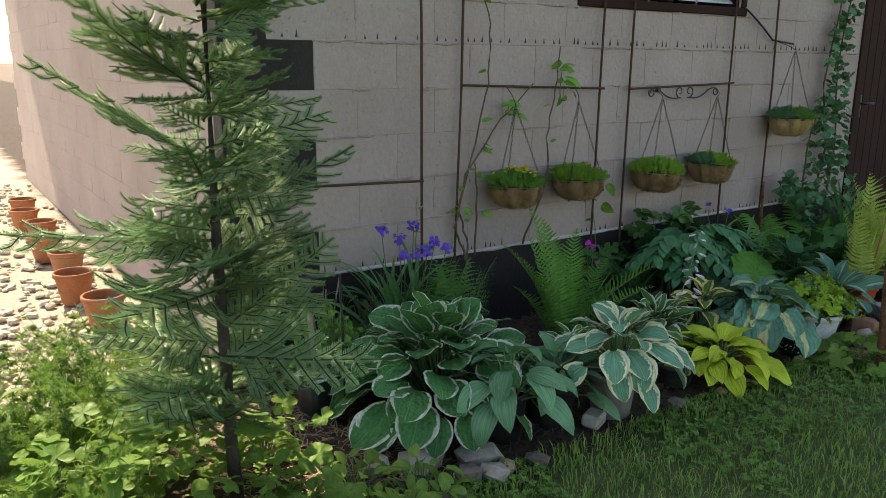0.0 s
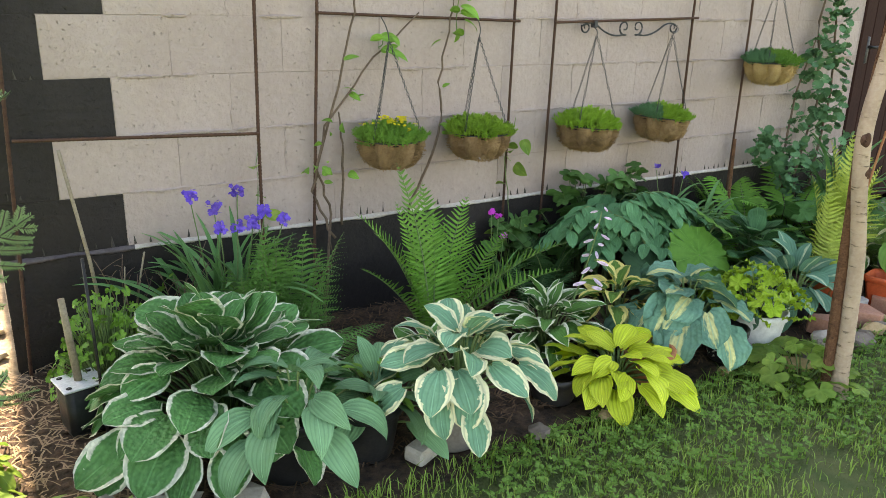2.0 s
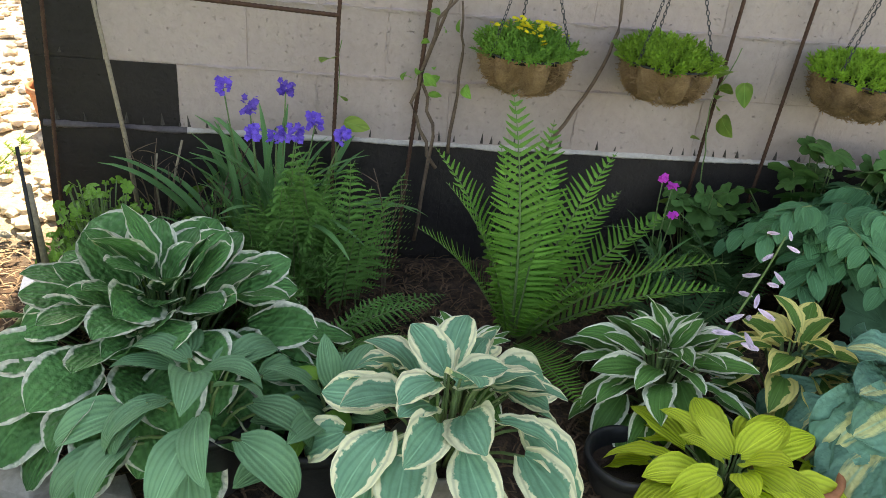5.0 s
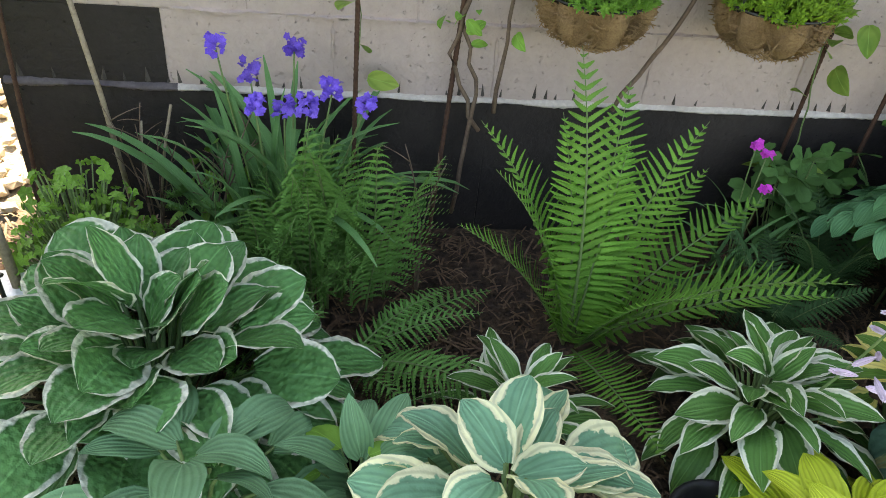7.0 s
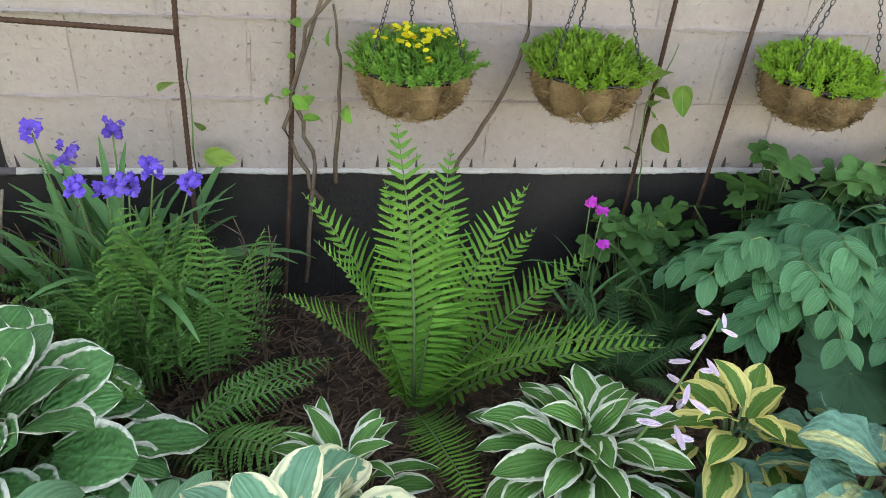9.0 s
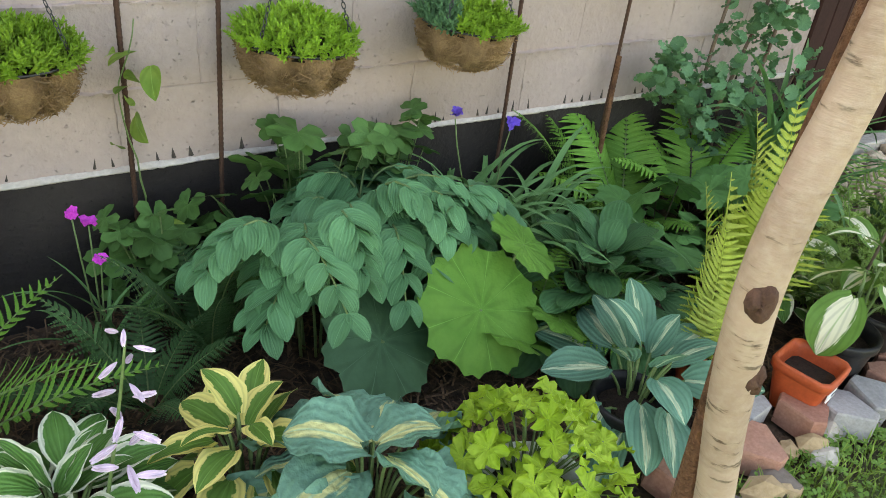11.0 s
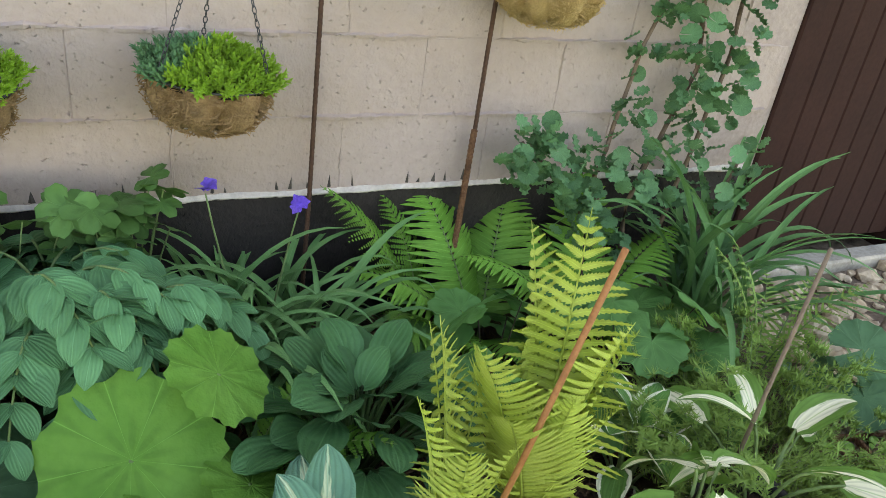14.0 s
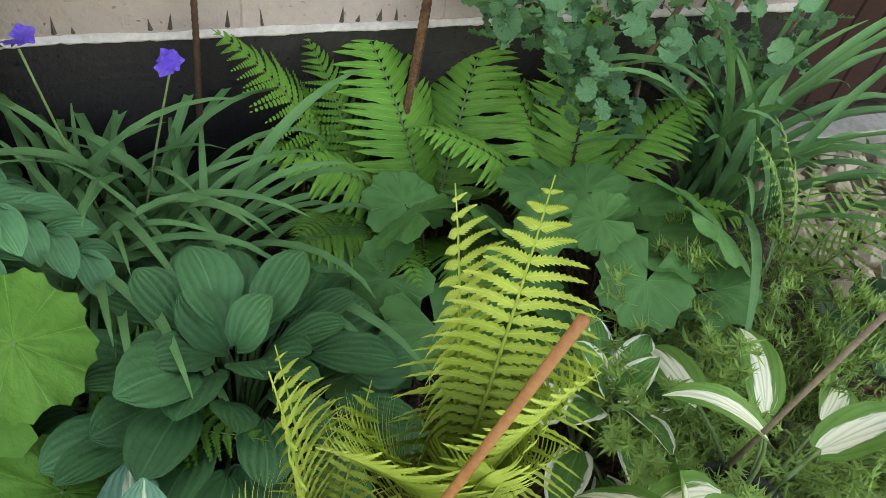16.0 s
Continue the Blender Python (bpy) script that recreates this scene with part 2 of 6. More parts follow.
L_WHC = leafmat("green_leaf_white_centre", (0.095, 0.21, 0.04), centre=(0.8, 0.78, 0.58), cw=0.5, rough=0.5, ribs=0.2)
L_SOL = leafmat("blue_green_solomon", (0.07, 0.21, 0.09), rough=0.45, dark=0.14, ribs=0.4)
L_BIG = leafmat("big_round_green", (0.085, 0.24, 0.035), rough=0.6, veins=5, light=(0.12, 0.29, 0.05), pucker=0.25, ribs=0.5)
# Darker copy of big_round_green, with shade put into the leaf colour.
L_BIGD = leafmat("big_round_shade_tint", (0.05, 0.13, 0.06), rough=0.65, veins=5)
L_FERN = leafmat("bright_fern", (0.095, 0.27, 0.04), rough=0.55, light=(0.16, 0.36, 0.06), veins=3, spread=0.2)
L_FERND = leafmat("soft_green_fern", (0.1, 0.25, 0.06), rough=0.6, veins=3)
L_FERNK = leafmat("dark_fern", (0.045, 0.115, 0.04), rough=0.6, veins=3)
L_GOLD = leafmat("golden_fern", (0.34, 0.44, 0.075), light=(0.44, 0.53, 0.13), rough=0.6, veins=3)
L_STRAP = leafmat("strap_leaf", (0.1, 0.26, 0.09), rough=0.42, light=(0.15, 0.33, 0.12), veins=40)
L_HEU = leafmat("lime_ruffled", (0.25, 0.42, 0.03), light=(0.35, 0.5, 0.06), rough=0.5, veins=5, pucker=0.5, ribs=0.8)
L_GRAPE = leafmat("lobed_green", (0.06, 0.155, 0.04), rough=0.55, veins=6)
L_LIG = leafmat("toothed_dark_green", (0.07, 0.2, 0.055), rough=0.5, veins=6)
L_HON = leafmat("glaucous_round", (0.085, 0.21, 0.095), rough=0.55, veins=6)
L_SHRUB = leafmat("fresh_shrub_leaf", (0.14, 0.3, 0.045), rough=0.5, veins=6)
L_COVER = leafmat("ground_cover_leaf", (0.14, 0.27, 0.05), light=(0.27, 0.39, 0.08), rough=0.45, veins=6, through_=0.38)
L_FEATH = leafmat("feathery_green", (0.2, 0.33, 0.08), rough=0.7, veins=2)
L_NEEDLE = leafmat("fir_needle", (0.15, 0.28, 0.11), light=(0.3, 0.45, 0.2), rough=0.38, veins=2, through_=0.3)
L_SEDUM = leafmat("bright_sedum", (0.20, 0.38, 0.04), light=(0.27, 0.46, 0.06), rough=0.5, veins=2, through_=0.15)
L_SEDUMG = leafmat("green_sedum", (0.12, 0.29, 0.05), light=(0.18, 0.36, 0.06), rough=0.5, veins=2, through_=0.15)
L_GRASS = leafmat("lawn_grass", (0.15, 0.27, 0.045), light=(0.27, 0.39, 0.09), rough=0.55, veins=2)
L_CLOVER = leafmat("clover_leaf", (0.12, 0.26, 0.045), light=(0.18, 0.34, 0.07), rough=0.55, veins=4)
L_PURPLE = leafmat("purple_petal", (0.14, 0.075, 0.55), light=(0.24, 0.14, 0.72), rough=0.6, veins=3)
L_PINK = leafmat("magenta_petal", (0.6, 0.05, 0.5), rough=0.6, veins=3)
L_PALE = leafmat("pale_lilac_petal", (0.7, 0.58, 0.68), rough=0.6, veins=3)
L_YELLOW = leafmat("yellow_petal", (0.75, 0.62, 0.03), rough=0.6, veins=3)


def ground_mat():
    m, t, p = mat("garden_soil")
    pos = coord(t)
    sep = t.nodes.new("ShaderNodeSeparateXYZ")
    t.links.new(pos, sep.inputs[0])
    wob = maths(t, "MULTIPLY", maths(t, "SUBTRACT", noise_of(t, 2.2), 0.5), 0.5)
    soil = mixc(t, ramp(t, noise_of(t, 30, 6), 0.35, 0.65), (0.03, 0.018, 0.012), (0.10, 0.06, 0.038))
    lawn = mixc(t, ramp(t, noise_of(t, 9, 6), 0.35, 0.65), (0.055, 0.09, 0.02), (0.115, 0.125, 0.045))
    grav = mixc(t, ramp(t, noise_of(t, 25, 6), 0.35, 0.65), (0.36, 0.3, 0.22), (0.55, 0.47, 0.36))
    dirt = mixc(t, ramp(t, noise_of(t, 14, 6), 0.35, 0.65), (0.14, 0.095, 0.065), (0.26, 0.19, 0.14))
    c = mixc(t, ramp(t, maths(t, "ADD", sep.outputs[1], wob), -1.2, -1.3), soil, lawn)
    c = mixc(t, ramp(t, maths(t, "ADD", sep.outputs[0], wob), -0.7, -1.0), c, lawn)
    east = maths(t, "MULTIPLY", ramp(t, maths(t, "ADD", sep.outputs[0], wob), 4.2, 4.5), ramp(t, maths(t, "ADD", sep.outputs[1], wob), -1.1, -0.9))
    c = mixc(t, east, c, dirt)
    west = maths(t, "MULTIPLY", ramp(t, maths(t, "ADD", sep.outputs[0], wob), 0.1, -0.1), ramp(t, maths(t, "ADD", sep.outputs[1], wob), -0.1, 0.2))
    c = mixc(t, west, c, grav)
    t.links.new(c, p.inputs["Base Color"])
    p.inputs["Roughness"].default_value = 0.95
    bump(t, p, noise_of(t, 60, 8), 0.8, 0.02)
    return m


M_GROUND = ground_mat()


# ---- mesh helpers ----
class Geo:
    """Collects vertices, faces, leaf values and material slots for one mesh."""

    def __init__(self):
        self.v, self.f, self.a, self.m = [], [], [], []

    def add(self, vs, fs, ab=None, slot=0, mx=None):
        o = len(self.v)
        if mx is not None:
            vs = [mx @ Vector(p) for p in vs]
        self.v += [tuple(p) for p in vs]
        self.f += [tuple(i + o for i in f) for f in fs]
        self.m += [slot] * len(fs)
        self.a += ab if ab else [(0.3, 0.5, 0.0)] * len(vs)

    def join(self, g, mx):
        o = len(self.v)
        self.v += [tuple(mx @ Vector(p)) for p in g.v]
        self.f += [tuple(i + o for i in f) for f in g.f]
        self.m += g.m
        self.a += g.a

    def mesh(self, name, mats, smooth=True):
        me = bpy.data.meshes.new(name)
        me.from_pydata(self.v, [], self.f)
        for k in mats if isinstance(mats, (list, tuple)) else [mats]:
            me.materials.append(k)
        at = me.attributes.new("leaf", "FLOAT_VECTOR", "POINT")
        at.data.foreach_set("vector", [x for p in self.a for x in p])
        me.polygons.foreach_set("material_index", self.m)
        me.polygons.foreach_set("use_smooth", [smooth] * len(self.f))
        me.update()
        return me


def thing(name, label, category, m=None, group="", kind=""):
    ob = new(name)
    ob.empty_display_size = 0.05
    ob.matrix_world = m or Matrix()
    return tagged(ob, label, category, group, kind)


def part(name, data, parent, m=None, label=""):
    ob = new(name, data)
    ob.parent = parent
    ob.matrix_basis = m or Matrix()
    if label:
        ob["label"] = label
    return ob


def tube(g, pts, r0, r1=None, sides=6, slot=0, caps=True):
    """A tapered tube along points."""
    r1 = r0 if r1 is None else r1
    pts = [Vector(p) for p in pts]
    vs, fs, n = [], [], len(pts)
    for i, p in enumerate(pts):
        d = (pts[min(i + 1, n - 1)] - pts[max(i - 1, 0)]).normalized()
        q = d.to_track_quat("Z", "Y")
        r = r0 + (r1 - r0) * i / (n - 1)
        vs += [p + q @ Vector((r * math.cos(2 * math.pi * k / sides), r * math.sin(2 * math.pi * k / sides), 0)) for k in range(sides)]
    for i in range(n - 1):
        fs += [(i * sides + k, i * sides + (k + 1) % sides, (i + 1) * sides + (k + 1) % sides, (i + 1) * sides + k) for k in range(sides)]
    if caps:
        fs += [tuple(range(sides))[::-1], tuple(range((n - 1) * sides, n * sides))]
    g.add(vs, fs, None, slot)


def bez(a, b, c, n=6):
    a, b, c = Vector(a), Vector(b), Vector(c)
    return [a * (1 - s) ** 2 + b * 2 * s * (1 - s) + c * s * s for s in (i / n for i in range(n + 1))]


def box(g, x0, x1, y0, y1, z0, z1, bev=0.0, slot=0):
    """A box with chamfered edges."""
    bm = bmesh.new()
    bmesh.ops.create_cube(bm, size=1)
    for v in bm.verts:
        v.co = Vector(((x0 + x1) / 2 + v.co.x * (x1 - x0), (y0 + y1) / 2 + v.co.y * (y1 - y0), (z0 + z1) / 2 + v.co.z * (z1 - z0)))
    if bev:
        bmesh.ops.bevel(bm, geom=bm.edges[:], offset=bev, segments=1, affect="EDGES")
    bm.verts.index_update()
    g.add([v.co.copy() for v in bm.verts], [[v.index for v in f.verts] for f in bm.faces], None, slot)
    bm.free()


def lathe(g, prof, n=24, slot=0, square=0.0, wob=0.0):
    """Turns a profile of (radius, z) round the z axis; square > 0 pulls it towards a rounded square."""
    vs, fs = [], []
    for r, z in prof:
        for k in range(n):
            a = 2 * math.pi * k / n
            s = 1.0
            if square:
                s = (1 - square) + square / max(abs(math.cos(a)), abs(math.sin(a)))
            vs.append((r * s * math.cos(a), r * s * math.sin(a), z + wob * math.sin(3 * a)))
    for i in range(len(prof) - 1):
        fs += [(i * n + k, i * n + (k + 1) % n, (i + 1) * n + (k + 1) % n, (i + 1) * n + k) for k in range(n)]
    g.add(vs, fs, None, slot)


def rock(g, x, y, z, sx, sy, sz, rng, slot=0, rz=None):
    """A rough low stone."""
    bm = bmesh.new()
    bmesh.ops.create_icosphere(bm, subdivisions=1, radius=1)
    m = pose(x, y, z, rng.uniform(-12, 12), rng.uniform(-12, 12), rng.uniform(0, 360) if rz is None else rz)
    vs = []
    for v in bm.verts:
        k = rng.uniform(0.72, 1.18)
        vs.append(m @ Vector((v.co.x * sx * k, v.co.y * sy * k, v.co.z * sz * k)))
    g.add(vs, [[v.index for v in f.verts] for f in bm.faces], None, slot)
    bm.free()


# ---- leaf shapes ----
def blade(L, W, p=0.5, q=0.8, droop=40, cup=0.25, wave=0.0, lobe=0.0, nu=3, nv=9, twist=0, stalk=0.0, seed=0):
    """One leaf along x: width by v^p (1-v)^q, bent down by droop degrees, cupped, waved at the margin."""
    g = Geo()
    rng = random.Random(seed)
    mx = (p / (p + q)) ** p * (q / (p + q)) ** q
    x = z = 0.0
    vs, ab, ph = [], [], rng.uniform(0, 6)
    for i in range(nv + 1):
        v = i / nv
        a = radians(droop * (0.2 * v + 0.8 * v * v))
        if i:
            x, z = x + math.cos(a) * L / nv, z - math.sin(a) * L / nv
        vv = 0.015 + 0.98 * v
        w = W / 2 * (vv ** p * (1 - vv) ** q) / mx
        for k in range(-nu, nu + 1):
            u = k / nu
            tw = radians(twist) * v
            off = u * w
            zz = z + cup * w * abs(u) ** 1.4 + wave * W * math.sin(v * 15 + ph + u * 2) * abs(u) ** 2 * (1 - v * 0.6)
            vs.append((x - lobe * W * (1 - v) ** 5 * abs(u) ** 1.2, off * math.cos(tw), zz + off * math.sin(tw)))
            ab.append((u, v, seed * 7.3))
    n = 2 * nu + 1
    g.add(vs, [(i * n + k, (i + 1) * n + k, (i + 1) * n + k + 1, i * n + k + 1) for i in range(nv) for k in range(n - 1)], ab)
    return g


def disc_leaf(R, lobes=7, depth=0.12, teeth=3, cup=0.15, gap=0.25, droop=20, rings=4, seed=0, ruffle=0.0):
    """A round, lobed leaf with its stalk's notch at -x; ribs fold lightly."""
    g = Geo()
    rng = random.Random(seed)
    n = lobes * (2 + 2 * teeth)
    vs, ab = [(0, 0, 0)], [(0.0, 0.2, seed * 3.1)]
    a0, a1 = -math.pi + gap, math.pi - gap
    for r in range(1, rings + 1):
        f = r / rings
        for k in range(n + 1):
            s = k / n
            a = a0 + (a1 - a0) * s
            lo = abs(math.sin(math.pi * lobes * s)) ** 0.6
            tooth = (0.06 if (k % 2) else 0.0) * (1 if teeth else 0)
            rad = R * f * (1 - (depth * (1 - lo) + tooth) * f ** 2)
            z = cup * R * f * f * (0.6 + 0.4 * math.cos(math.pi * 2 * lobes * s)) - math.sin(radians(droop)) * R * f * f * 0.4 + rng.uniform(-0.012, 0.012) * R + ruffle * R * f ** 3 * math.sin(2 * math.pi * (lobes + 1.5) * s + seed)
            vs.append((rad * math.cos(a), rad * math.sin(a), z))
            ab.append((math.sin(math.pi * lobes * s) * 0.95, 0.2 + 0.6 * f, seed * 3.1))
    m = n + 1
    fs = [(0, 1 + k, 2 + k) for k in range(n)]
    for r in range(rings - 1):
        fs += [(1 + r * m + k, 1 + (r + 1) * m + k, 2 + (r + 1) * m + k, 2 + r * m + k) for k in range(n)]
    g.add(vs, fs, ab)
    return g


def frond(L, W, pairs=30, arch=70, lobes=9, depth=0.45, base=0.12, power=0.75, droop=25, thin=1.0, fold=3, seed=0, tipcurl=0.0, sparse=0.0, leaflets=0):
    """A fern frond along x, arched over by arch degrees, with paired lobed pinnae."""
    g = Geo()
    rng = random.Random(seed)
    pts, x, z = [], 0.0, 0.0
    steps = 40
    for i in range(steps + 1):
        v = i / steps
        a = radians(-arch * v ** 1.5 - tipcurl * v ** 6)
        pts.append((Vector((x, 0, z)), a))
        x, z = x + math.cos(a) * L / steps, z + math.sin(a) * L / steps
    tube(g, [p for p, _ in pts[::4]], 0.004 * L / 0.6 + 0.001, 0.0008, 5, 1)
    for i in range(pairs):
        v = base + (0.985 - base) * (i + 0.5) / pairs
        k = v * steps
        p, a = pts[int(k)][0].lerp(pts[min(int(k) + 1, steps)][0], k - int(k)), pts[int(k)][1]
        s = (v - base) / (1 - base)
        ln = W * max(0.05, (math.sin(math.pi * (0.14 + 0.86 * s) ** power)) ** 0.85) * rng.uniform(0.9, 1.08)
        wd = (L * (1 - base) / pairs) * 0.62 * thin * (0.6 + 0.4 * (1 - s))
        wd = min(wd, ln * 0.3)
        for side in (-1, 1):
            if rng.random() < sparse:
                continue
            vs, ab, fs = [], [], []
            ang = radians(76 - 22 * s + rng.uniform(-5, 5))
            dr = radians(droop + rng.uniform(-8, 8))
            if leaflets:
                for j in range(leaflets):
                    h = (j + 0.4) / leaflets
                    e, w = wd * 1.15 * (1 - h) ** 0.6 * rng.uniform(0.85, 1.1), ln / leaflets * 0.56
                    for o in (-1, 1):
                        q5 = ((-w, 0), (w, 0), (w * 1.2 + e * 0.22, e * 0.55), (e * 0.42, e), (e * 0.12 - w * 0.7, e * 0.55))
                        b0 = len(vs)
                        for cx, cy in q5:
                            fx, oo = ln * h + cx, cy * o
                            loc = Vector((math.cos(ang) * fx - math.sin(ang) * oo, side * (math.sin(ang) * fx + math.cos(ang) * oo), -dr * ln * h * h * 0.8 + abs(oo) * 0.2 + math.sin(radians(fold)) * fx))
                            vs.append(p + Vector((loc.x * math.cos(a) - loc.z * math.sin(a), loc.y, loc.x * math.sin(a) + loc.z * math.cos(a))))
                            ab.append((0.2 + 0.5 * cy / max(e, 1e-6), h, seed + i * 0.3))
                        fs.append(tuple(b0 + k_ for k_ in range(5)))
                g.add(vs, fs, ab)
                continue
            n = lobes * 2
            for j in range(n + 1):
                h = j / n
                taper = (1 - h) ** 0.55 * min(1, 0.45 + h * 6)
                e = wd * taper * (1 - (depth if j % 2 else 0.0))
                px, py = ln * h, -dr * ln * h * h * 0.8
                for o in (-e, 0.0, e):
                    fx = px + (0.35 * abs(o) if j % 2 == 0 else 0)
                    loc = Vector((math.cos(ang) * fx - math.sin(ang) * o, side * (math.sin(ang) * fx + math.cos(ang) * o), py + abs(o) * 0.25 + math.sin(radians(fold)) * fx))
                    q = Vector((loc.x * math.cos(a) - loc.z * math.sin(a), loc.y, loc.x * math.sin(a) + loc.z * math.cos(a)))
                    vs.append(p + q)
                    ab.append((0.0 if o == 0 else 0.6, h, seed + i * 0.3))
            for j in range(n):
                for c in range(2):
                    fs.append((j * 3 + c, (j + 1) * 3 + c, (j + 1) * 3 + c + 1, j * 3 + c + 1))
            g.add(vs, fs, ab)
    return g


# ---- plants ----
def hosta(label, x, y, R, H, n, L, W, mtl, z=0.0, p=0.42, q=0.72, droop=(20, 60), cup=0.22, wave=0.03, lobe=0.12, seed=1, up=70, down=15, name="hosta", stem=None, group="hostas in the bed", lean=(0, 0)):
    rng = random.Random(seed)
    ob = thing(name, label, "plant", pose(x, y, z), group)
    kinds = [blade(L, W * rng.uniform(0.88, 1.1), p, q, rng.uniform(*droop), cup * rng.uniform(0.4, 1.5), wave, lobe, seed=seed * 10 + k, twist=rng.uniform(-18, 18)).mesh("hosta_leaf", mtl) for k in range(6)]
    stems = Geo()
    for i in range(n):
        f = ((i + 0.5) / n) ** 0.74
        a = i * 2.39996 + rng.uniform(-0.35, 0.35)
        rb = max(0.03, R - L * 0.75) * f
        zb = H * (0.97 - 0.62 * f ** 1.6) * rng.uniform(0.9, 1.08)
        px, py = rb * math.cos(a) + lean[0] * zb, rb * math.sin(a) + lean[1] * zb
        pitch = up - (up + down) * f + rng.uniform(-12, 12)
        s = rng.uniform(0.78, 1.12) * (0.78 + 0.22 * min(1, f * 1.6))
        m = pose(px, py, zb) @ pose(0, 0, 0, 0, 0, math.degrees(a) + rng.uniform(-20, 20)) @ pose(0, 0, 0, rng.uniform(-32, 32), -pitch, 0) @ Matrix.Scale(s, 4)
        part("leaf", kinds[i % 6], ob, m)
        stems = Geo()
        tube(stems, bez((0.02 * math.cos(a), 0.02 * math.sin(a), 0.0), (px * 0.45, py * 0.45, zb * 0.75), (px, py, zb), 4), 0.0045, 0.003, 5)
        part("petiole", stems.mesh("hosta_petiole", stem or M_STEM), ob)
    return ob


def fern(label, x, y, z, L, W, dirs, mtl, pairs=30, arch=70, lobes=9, depth=0.45, thin=1.0, droop=25, seed=1, power=0.75, base=0.12, group="ferns in the bed", stalk=None, tipcurl=0.0, sparse=0.0, name="fern", leaflets=0, spread=(0.0, 0.0)):
    """dirs: (azimuth, elevation, scale) of every frond."""
    rng = random.Random(seed)
    ob = thing(name, label, "fern", pose(x, y, z), group)
    kinds = [frond(L, W * rng.uniform(0.9, 1.1), pairs, arch * rng.uniform(0.75, 1.25), lobes, depth, base, power, droop, thin, seed=seed * 10 + k, tipcurl=tipcurl, sparse=sparse, leaflets=leaflets).mesh("fern_frond", [mtl, stalk or M_STEM]) for k in range(min(4, len(dirs)))]
    for i, (az, el, s) in enumerate(dirs):
        part("frond", kinds[i % len(kinds)], ob, pose(0.015 * math.cos(radians(az)) + rng.uniform(-1, 1) * spread[0], 0.015 * math.sin(radians(az)) + rng.uniform(-1, 1) * spread[1], 0, 0, 0, az) @ pose(0, 0, 0, rng.uniform(-14, 14), -el, 0) @ Matrix.Scale(s, 4))
    return ob


def fan(n, el0, el1, rng, s0=0.8, s1=1.05, az0=0, az1=360):
    return [(az0 + (az1 - az0) * (i + rng.uniform(0.1, 0.9)) / n, rng.uniform(el0, el1), rng.uniform(s0, s1)) for i in range(n)]


def strap_clump(name, label, x, y, n, L, W, mtl, seed, spread=0.1, el=(45, 85), droop=(60, 130), az=(0, 360), category="plant"):
    rng = random.Random(seed)
    ob = thing(name, label, category, pose(x, y, 0))
    kinds = [blade(L, W, 0.25, 0.55, rng.uniform(*droop), 0.5, 0, 0, 1, 12, rng.uniform(-40, 40), seed=seed * 10 + k).mesh("strap_leaf", mtl) for k in range(6)]
    for i in range(n):
        r = spread * math.sqrt(rng.random())
        a = rng.uniform(0, 6.28)
        part("leaf", kinds[i % 6], ob, pose(r * math.cos(a), r * math.sin(a), rng.uniform(0, 0.03), 0, 0, rng.uniform(*az)) @ pose(0, 0, 0, rng.uniform(-15, 15), -rng.uniform(*el), 0) @ Matrix.Scale(rng.uniform(0.55, 1.1), 4))
    return ob


def leafy(name, label, x, y, n, R, H, leaf, mtl, seed, z=0.0, flat=25, scale=(0.6, 1.15), category="plant", stem=None, shape="mound", box_=None):
    """A mound or a box-shaped mass of leaves, each on a thin stalk from the ground."""
    rng = random.Random(seed)
    ob = thing(name, label, category, pose(x, y, z))
    kinds = [leaf(seed * 10 + k).mesh(name + "_leaf", mtl) for k in range(4)]
    stems = Geo()
    for i in range(n):
        a, r = i * 2.39996, math.sqrt((i + 0.5) / n)
        if box_:
            px, py, pz = (rng.uniform(b0, b1) for b0, b1 in box_)
        else:
            px, py = R * r * math.cos(a), R * r * math.sin(a)
            pz = H * (1 - 0.75 * r * r) * rng.uniform(0.65, 1.05)
        out = math.degrees(math.atan2(py, px)) if not box_ else rng.uniform(200, 340)
        part("leaf", kinds[i % 4], ob, pose(px, py, pz, 0, 0, out + rng.uniform(-40, 40)) @ pose(0, 0, 0, rng.uniform(-flat, flat), rng.uniform(-flat, flat * 1.6), 0) @ Matrix.Scale(rng.uniform(*scale), 4))
        tube(stems, bez((px * 0.3, py * 0.3, -0.0), (px * 0.6, py * 0.6, pz * 0.7), (px, py, pz), 4), 0.0025, 0.0018, 4)
        if n < 60:
            part("stalk", stems.mesh(name + "_stalk", stem or M_STEM), ob)
            stems = Geo()
    if n >= 60:
        tagged(part("stalk_mass", stems.mesh(name + "_stalk_mass", stem or M_STEM), ob), kind="stuff")
    return ob


def petals(g, x, y, z, r, n, rng, tilt=25, rz=0.0):
    for k in range(n):
        b = blade(r, r * 0.85, 0.6, 0.45, 30, 0.2, 0, 0, 1, 3, seed=k)
        g.join(b, pose(x, y, z, 0, 0, rz + 360 * k / n + rng.uniform(-9, 9)) @ pose(0, 0, 0, rng.uniform(-10, 10), -tilt, 0))


def flowerhead(parent, x, y, z, mtl, seed, size=0.02, count=5, spread=0.02):
    g, rng = Geo(), random.Random(seed)
    for _ in range(count):
        px, py, pz = (rng.uniform(-spread, spread) for _ in range(3))
        fl = Geo()
        petals(fl, 0, 0, 0, size, 5, rng)
        g.join(fl, pose(x + px, y + py, z + pz, rng.uniform(-20, 90), rng.uniform(-40, 40), rng.uniform(-40, 40)))
    return part("flower", g.mesh("flower_head", mtl), parent)


